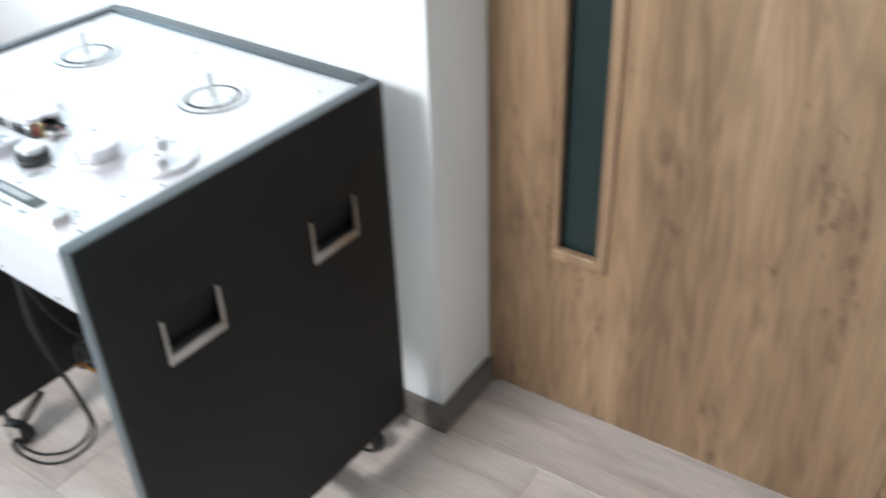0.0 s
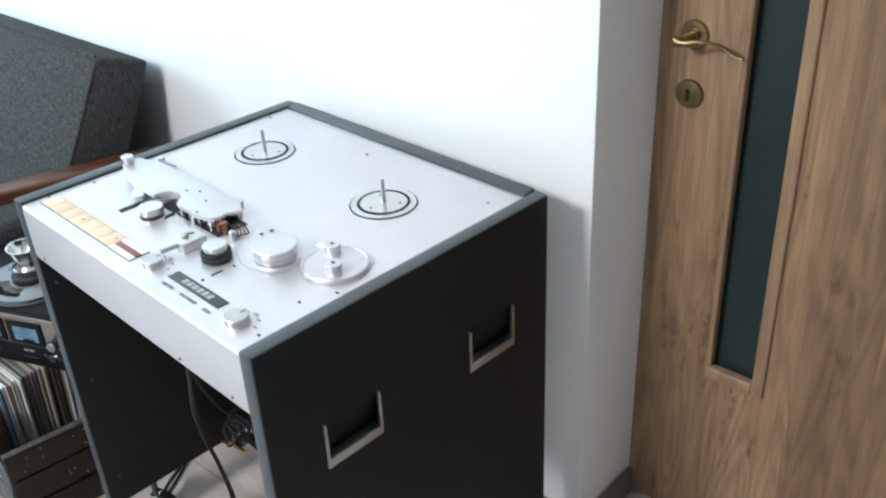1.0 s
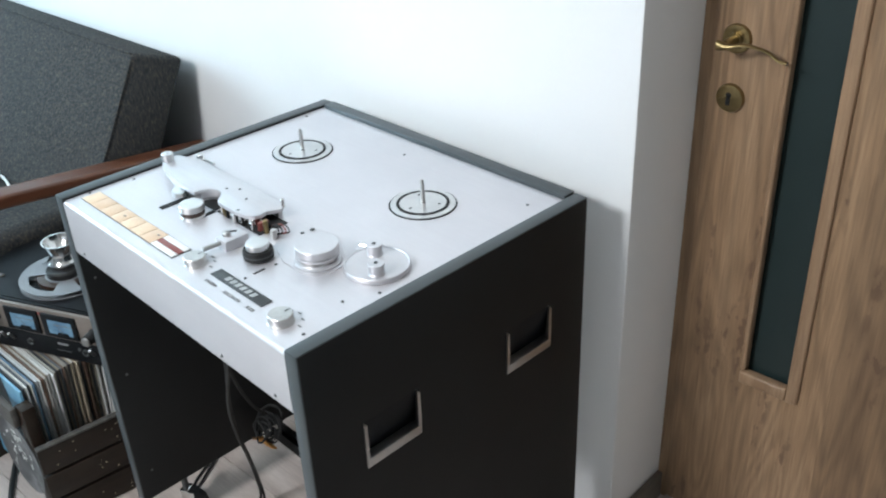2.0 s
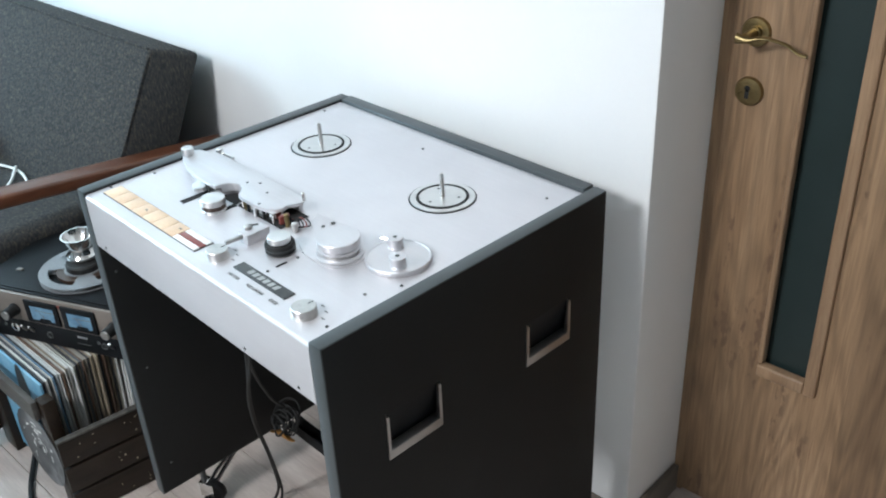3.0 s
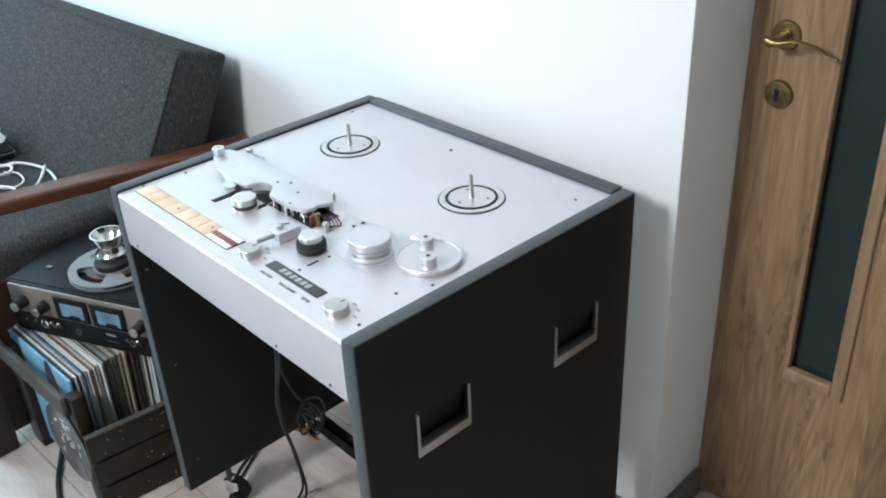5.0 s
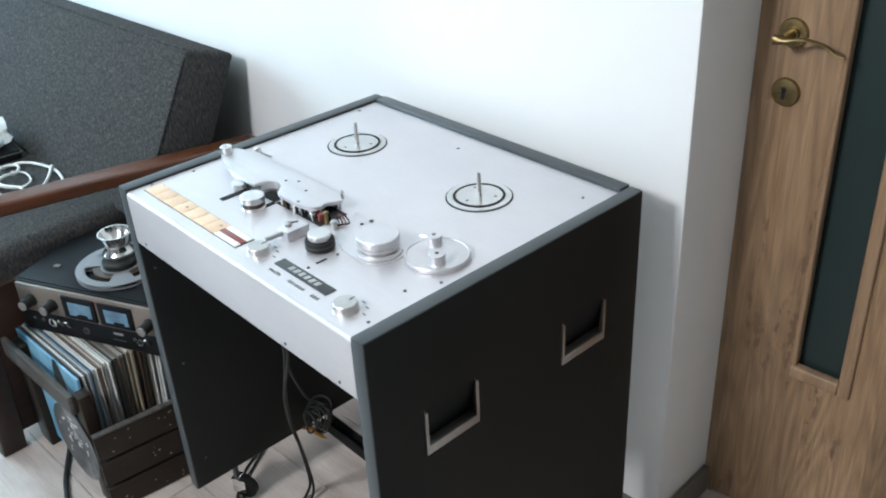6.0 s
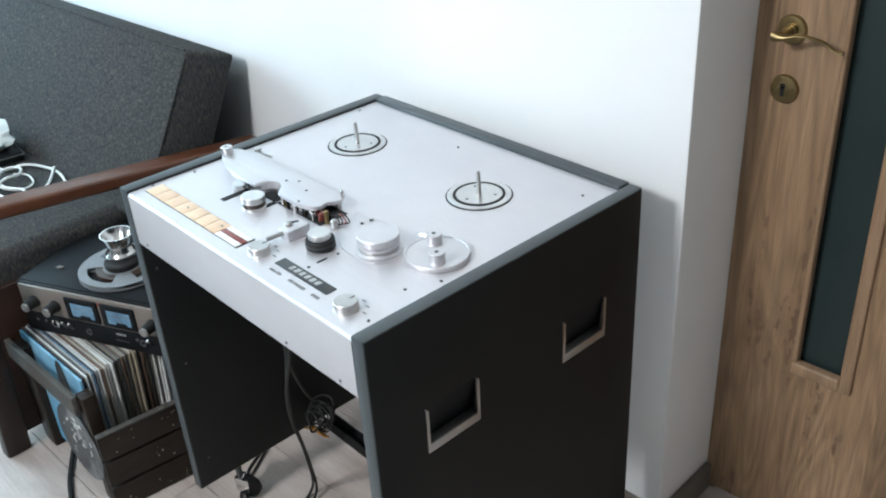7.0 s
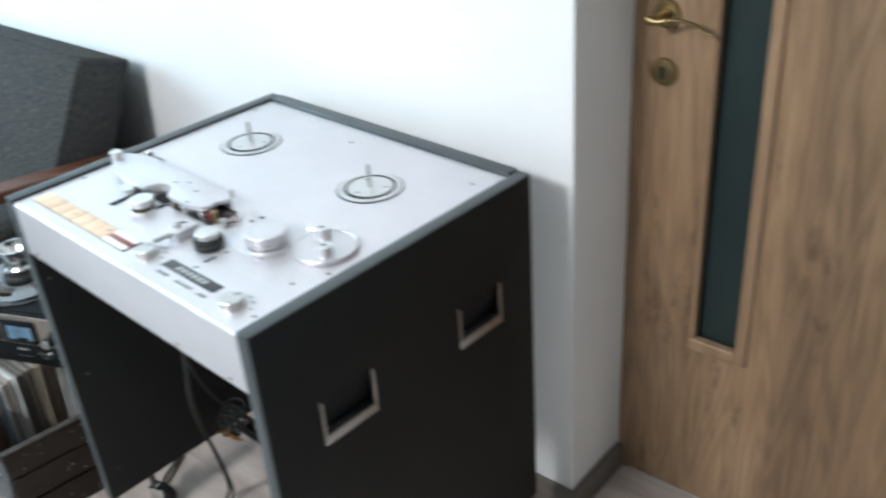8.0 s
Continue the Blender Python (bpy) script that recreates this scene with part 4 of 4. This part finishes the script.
part("cord", cord([(-1.69, 0.19, Z + 0.01), (-1.672, 0.219, Z + 0.002), (-1.613, 0.208, Z), (-1.596, 0.169, Z), (-1.625, 0.14, Z + 0.004), (-1.68, 0.13, Z + 0.004)], 0.0026), WHITE_CORD, wire)

# ---- the small tape deck lying on the records ----
DECK_AT = pose(-1.241, -0.0255, 0.324, 0, 0, 22.4)
player = thing("tape_deck", "portable tape deck with taupe front panel and two blue meters", "tape deck", DECK_AT)
DW, DD, DH = 0.42, 0.34, 0.132
part("body", box(0, DW, 0.006, DD, 0.0, DH, 0.005), BLACK_METAL, player)
part("top_plate", box(0.006, DW - 0.006, 0.012, DD - 0.006, DH, DH + 0.003, 0.001), BLACK_METAL, player)
upper = part("front_panel", box(0.012, DW - 0.012, -0.002, 0.0055, 0.058, DH - 0.003, 0.001), TAUPE, player, "taupe brushed front panel")
lower = part("lower_panel", box(0.004, DW - 0.004, 0.001, 0.0055, 0.002, 0.0565, 0.001), BLACK_METAL, player, "black lower control strip")


def facing(profile, x, z, y):
    return lathe(profile, m=Matrix.Translation((x, y, z)) @ TO_FRONT, steps=24)


for x, z in ((0.052, 0.09), (0.112, 0.088), (0.382, 0.09)):
    knob = part("knob", facing([(0, 0), (0.0145, 0), (0.0145, 0.004), (0.013, 0.005), (0.0125, 0.03), (0.0, 0.03)], x, z, -0.002), BLACK_RUBBER, upper)
    part("knob_cap", facing([(0.0108, 0), (0.0108, 0.0022), (0.0098, 0.003), (0, 0.003)], x, z, -0.032), ALU_DULL, knob, "pale metal knob cap")
for x0 in (0.146, 0.247):
    meter = part("meter", box(x0, x0 + 0.091, -0.0075, -0.002, 0.064, 0.121, 0.0015), BLACK_METAL, upper, "black-framed level meter")
    part("meter_face", box(x0 + 0.017, x0 + 0.08, -0.0085, -0.0075, 0.074, 0.108), METER_BLUE, meter, "pale blue meter face")
    part("meter_scale", box(x0 + 0.03, x0 + 0.082, -0.009, -0.0085, 0.098, 0.0996), INK, meter)
    part("needle_hub", box(x0 + 0.04, x0 + 0.068, -0.0095, -0.0085, 0.0722, 0.08, 0.002), BLACK_METAL, meter)
    part("needle", box(-0.0006, 0.0006, -0.0093, -0.0087, 0, 0.024, m=Matrix.Translation((x0 + 0.054, 0, 0.078)) @ Matrix.Rotation(radians(-35), 4, "Y")), INK, meter)
part("indicator", box(0.2385, 0.2455, -0.004, -0.002, 0.113, 0.12), RED_PLASTIC, upper)
for x in (0.04, 0.065, 0.325, 0.355):
    part("socket", facing([(0.004, 0), (0.004, 0.002), (0.002, 0.002), (0, 0.0)], x, 0.036, 0.001), GUNMETAL, lower)
part("jack", facing([(0.012, 0), (0.012, 0.003), (0.008, 0.0045), (0.0045, 0.0045), (0.004, 0.0), (0, 0.0)], 0.094, 0.033, 0.001), STEEL, lower, "steel headphone jack")
for x in (0.122, 0.142, 0.362):
    part("toggle", cord([(x, 0.001, 0.03), (x + 0.003, -0.008, 0.042), (x + 0.006, -0.015, 0.053)], 0.0028, sides=10), ALU, lower, "steel toggle switch")
for x in (0.19, 0.34):
    part("ring", facing([(0.0085, 0), (0.0085, 0.003), (0.006, 0.003), (0.0055, 0), (0, 0.0)], x, 0.03, 0.001), GUNMETAL, lower)
for k in range(4):
    part("mark", box(0.268 + 0.007 * k, 0.273 + 0.007 * k, 0.0003, 0.001, 0.038, 0.043), LIGHT_INK, lower)
part("mark", box(0.262, 0.3, 0.0003, 0.001, 0.022, 0.0235), GUNMETAL, lower)
part("slider", box(0.062, 0.078, 0.072, 0.083, DH + 0.003, DH + 0.007, 0.002), TAUPE, player)

reel_at = Matrix.Translation((-1.0775, 0.1675, 0.324 + DH + 0.003)) @ Matrix.Rotation(radians(103), 4, "Z")
reel = thing("tape_reel", "grey metal tape reel with a bright flared hub", "tape reel", reel_at)
RR = 0.1
for z0 in (0.002, 0.0125):
    bm = bmesh.new()
    # a flange with three windows: sectors between hub ring and rim
    radii = (0.026, 0.045, 0.08, RR)
    n = 72
    grid = {(i, k): bm.verts.new((radii[i] * math.cos(2 * math.pi * k / n), radii[i] * math.sin(2 * math.pi * k / n), z0)) for i in range(4) for k in range(n)}
    for i in range(3):
        for k in range(n):
            if i == 1 and 2 <= k % 24 < 18:
                continue
            bm.faces.new((grid[i, k], grid[i + 1, k], grid[i + 1, (k + 1) % n], grid[i, (k + 1) % n]))
    ret = bmesh.ops.extrude_face_region(bm, geom=bm.faces[:])["geom"]
    bmesh.ops.translate(bm, verts=[v for v in ret if isinstance(v, bmesh.types.BMVert)], vec=(0, 0, 0.0014))
    part("flange", bm, REEL_GREY, reel)
part("tape_pack", lathe(drum(0.062, 0.0082, 0.0003, 0.0038), steps=48), BROWN_TAPE, reel, "wound brown tape")
part("hub_base", lathe([(0, 0), (0.039, 0.0), (0.04, 0.002), (0.04, 0.012), (0.037, 0.016), (0, 0.016)], 0, 0, 0.0139, 40), BLACK_RUBBER, reel, "black hub adapter base")
part("hub_cone", lathe([(0.032, 0), (0.035, 0.004), (0.035, 0.011), (0.031, 0.016), (0.026, 0.024), (0.026, 0.033), (0.036, 0.055), (0.0378, 0.058), (0.0345, 0.058), (0.024, 0.034), (0.014, 0.027), (0, 0.027)], 0.0105, 0.0099, 0.03, 44), STEEL, reel, "bright flared hub adapter")

# ---- the record crate ----
crate = thing("record_crate", "dark stained wooden crate filled with records", "crate")
CX0, CX1, CY0, CY1 = -1.262, -0.918, -0.063, 0.4
for x0 in (CX0, CX1 - 0.035):
    for y0 in (CY0, CY1 - 0.03):
        part("post", box(x0, x0 + (0.055 if x0 == CX0 and y0 == CY0 else 0.035), y0, y0 + 0.03, 0.0, 0.3, 0.003), DARK_WOOD, crate)
SPLAY = Matrix.Translation((CX1 + 0.024, CY0 - 0.008, 0)) @ Matrix.Rotation(radians(-8), 4, "Z") @ Matrix.Translation((-CX1, -CY0, 0))
for z0 in (0.002, 0.075, 0.148):
    for x0 in (CX0 - 0.013, CX1 + 0.0005):
        part("slat", box(x0, x0 + 0.0125, CY0 + 0.002, CY1 - 0.002, z0, z0 + 0.0655, 0.0025, m=SPLAY if x0 > CX0 else None), DARK_WOOD, crate)
    part("slat", box(CX0, CX1 + 0.09, CY1 + 0.0005, CY1 + 0.013, z0, z0 + 0.0655, 0.0025), DARK_WOOD, crate)
part("slat_edge", box(CX1 - 0.001, CX1 + 0.014, CY0 + 0.002, CY1 - 0.002, 0.2138, 0.2195, 0.002, m=SPLAY), WORN_WOOD, crate, "worn grey top edge")
part("top_rail", box(CX0 - 0.02, CX1 - 0.02, CY0 - 0.0155, CY0 - 0.001, 0.252, 0.302, 0.003), WORN_WOOD, crate, "worn grey rail across the front")
part("bottom", box(CX0 + 0.001, CX1 - 0.001, CY0 + 0.031, CY1 - 0.031, 0.008, 0.019), DARK_WOOD, crate)
for k in range(44):
    y, z = rng.uniform(CY0 + 0.02, CY1 - 0.1), rng.choice((0.002, 0.075, 0.148)) + rng.uniform(0.008, 0.056)
    s = rng.uniform(0.0007, 0.0022)
    part("paint_fleck", box(CX1 + 0.0128, CX1 + 0.0136, y - s, y + s * rng.uniform(0.4, 1.2), z - s * 0.7, z + s * rng.uniform(0.5, 1.4), 0.0003, m=SPLAY), PAINT_FLECK, crate)
disc_back = lathe([(0.004, 0), (0.1, 0), (0.1, 0.0012), (0.036, 0.0016), (0.034, 0.0022), (0.004, 0.0022), (0.004, 0)], m=Matrix.Translation((-1.005, CY0 - 0.0025, 0.135)) @ TO_FRONT, steps=48)
old_record = tagged(part("old_record", disc_back, VINYL_GREY), "worn grey record fixed to the crate's front", "record")

for k in range(30):
    # flaked remains of the pale label, in ragged arcs
    a, r = rng.uniform(-0.3, 3.9), rng.choice((0.02, 0.031, 0.044, 0.058, 0.07)) + rng.uniform(-0.004, 0.004)
    sweep, w = rng.uniform(0.1, 0.45), rng.uniform(0.001, 0.0035)
    arc = [(a + sweep * f, w * (0.5 + rng.random())) for f in (0, 0.25, 0.5, 0.75, 1)]
    outline = [((r + v) * math.cos(u), (r + v) * math.sin(u)) for u, v in arc] + [((r - v * 0.6) * math.cos(u), (r - v * 0.6) * math.sin(u)) for u, v in reversed(arc)]
    part("label_scrap", prism(outline, 0.0023, 0.0027), WHITE_PLASTIC, old_record, "flaked pale label scrap").matrix_world = Matrix.Translation((-1.005, CY0 - 0.0025, 0.135)) @ TO_FRONT

rng = random.Random(11)
sleeves = [sleeve_paint(i, rng) for i in range(10)]
BLUE = surf("sky_blue_sleeve", [(0.07, 0.22, 0.36), (0.13, 0.36, 0.54), (0.3, 0.52, 0.66)], grain=9, rough=(0.35, 0.5), bump=0.03, fine_amount=0.2)
y = -0.044
lean = 0.0
k = 0
while y < 0.325:
    thick = rng.choice((0.002, 0.0028, 0.0035, 0.0046))
    if k == 0:
        thick = 0.006
    x1 = -0.958 + rng.uniform(-0.01, 0.006)
    sleeve = box(0, 0.303, 0, thick, 0, 0.303, 0.0008, segments=1)
    ob = part("record_sleeve", sleeve, BLUE if k == 0 else sleeves[(5, 1, 8, 6, 0, 5, 3, 1)[k - 1] if k < 9 else rng.choice((1, 2, 2, 4, 5, 6, 7, 7, 8, 9))])
    ob.matrix_world = Matrix.Translation((x1 - 0.303, y, 0.0195)) @ Matrix.Rotation(radians(-lean), 4, "X")
    tagged(ob, "sky-blue record sleeve at the front of the crate" if k == 0 else "worn card record sleeve standing in the crate", "record sleeve", "records in the crate")
    y += thick + rng.uniform(0.0008, 0.0026)
    lean = min(5.0, lean + rng.uniform(0.0, 0.16))
    k += 1
part("sleeve_motif", lathe(drum(0.05, 0.0006, 0.0002), m=Matrix.Translation((0.2, -0.0002, 0.235)) @ TO_FRONT @ Matrix.Diagonal((0.55, 1.5, 1, 1)), steps=32), CHARCOAL, bpy.data.objects["record_sleeve"], "dark oval on the cover")

floor_cable = tagged(part("floor_cable", cord([(-1.24, 0.02, 0.006), (-1.19, -0.02, 0.006), (-1.144, -0.05, 0.006), (-1.06, -0.1, 0.006), (-0.982, -0.135, 0.006), (-0.86, -0.2, 0.006), (-0.75, -0.4, 0.006)], 0.006), BLACK_RUBBER), "thick black cable lying on the floor by the crate", "cable")

# ---- floor planks ----
rng = random.Random(5)
PITCH, LONG = 0.19, 1.285
bmp = box(0, LONG - 0.0014, 0, PITCH - 0.0016, -0.008, 0, 0.0009, segments=1)
first = part("plank", bmp, LAMINATE, floor)
shared = first.data
spots = []
y = 0.11 - 12 * PITCH
while y < Y_DOOR + 0.1:
    x = -0.527 - 4 * LONG if abs(y - 0.11) < 0.01 else X_WEST - rng.uniform(0, LONG)
    while x < X_EAST:
        a, b = max(x, X_WEST + 0.002), min(x + LONG, X_EAST - 0.002)
        if b - a > 0.01 and y + PITCH > Y_SOUTH and y > Y_SOUTH - 0.15:
            spots.append((a, y, (b - a) / LONG))
        x += LONG
    y += PITCH
for i, (x, y, cut) in enumerate(spots):
    ob = first if i == 0 else new("plank", shared)
    ob.parent = floor
    ob.location = (x, y, 0)
    ob.scale = (cut, 1, 1)
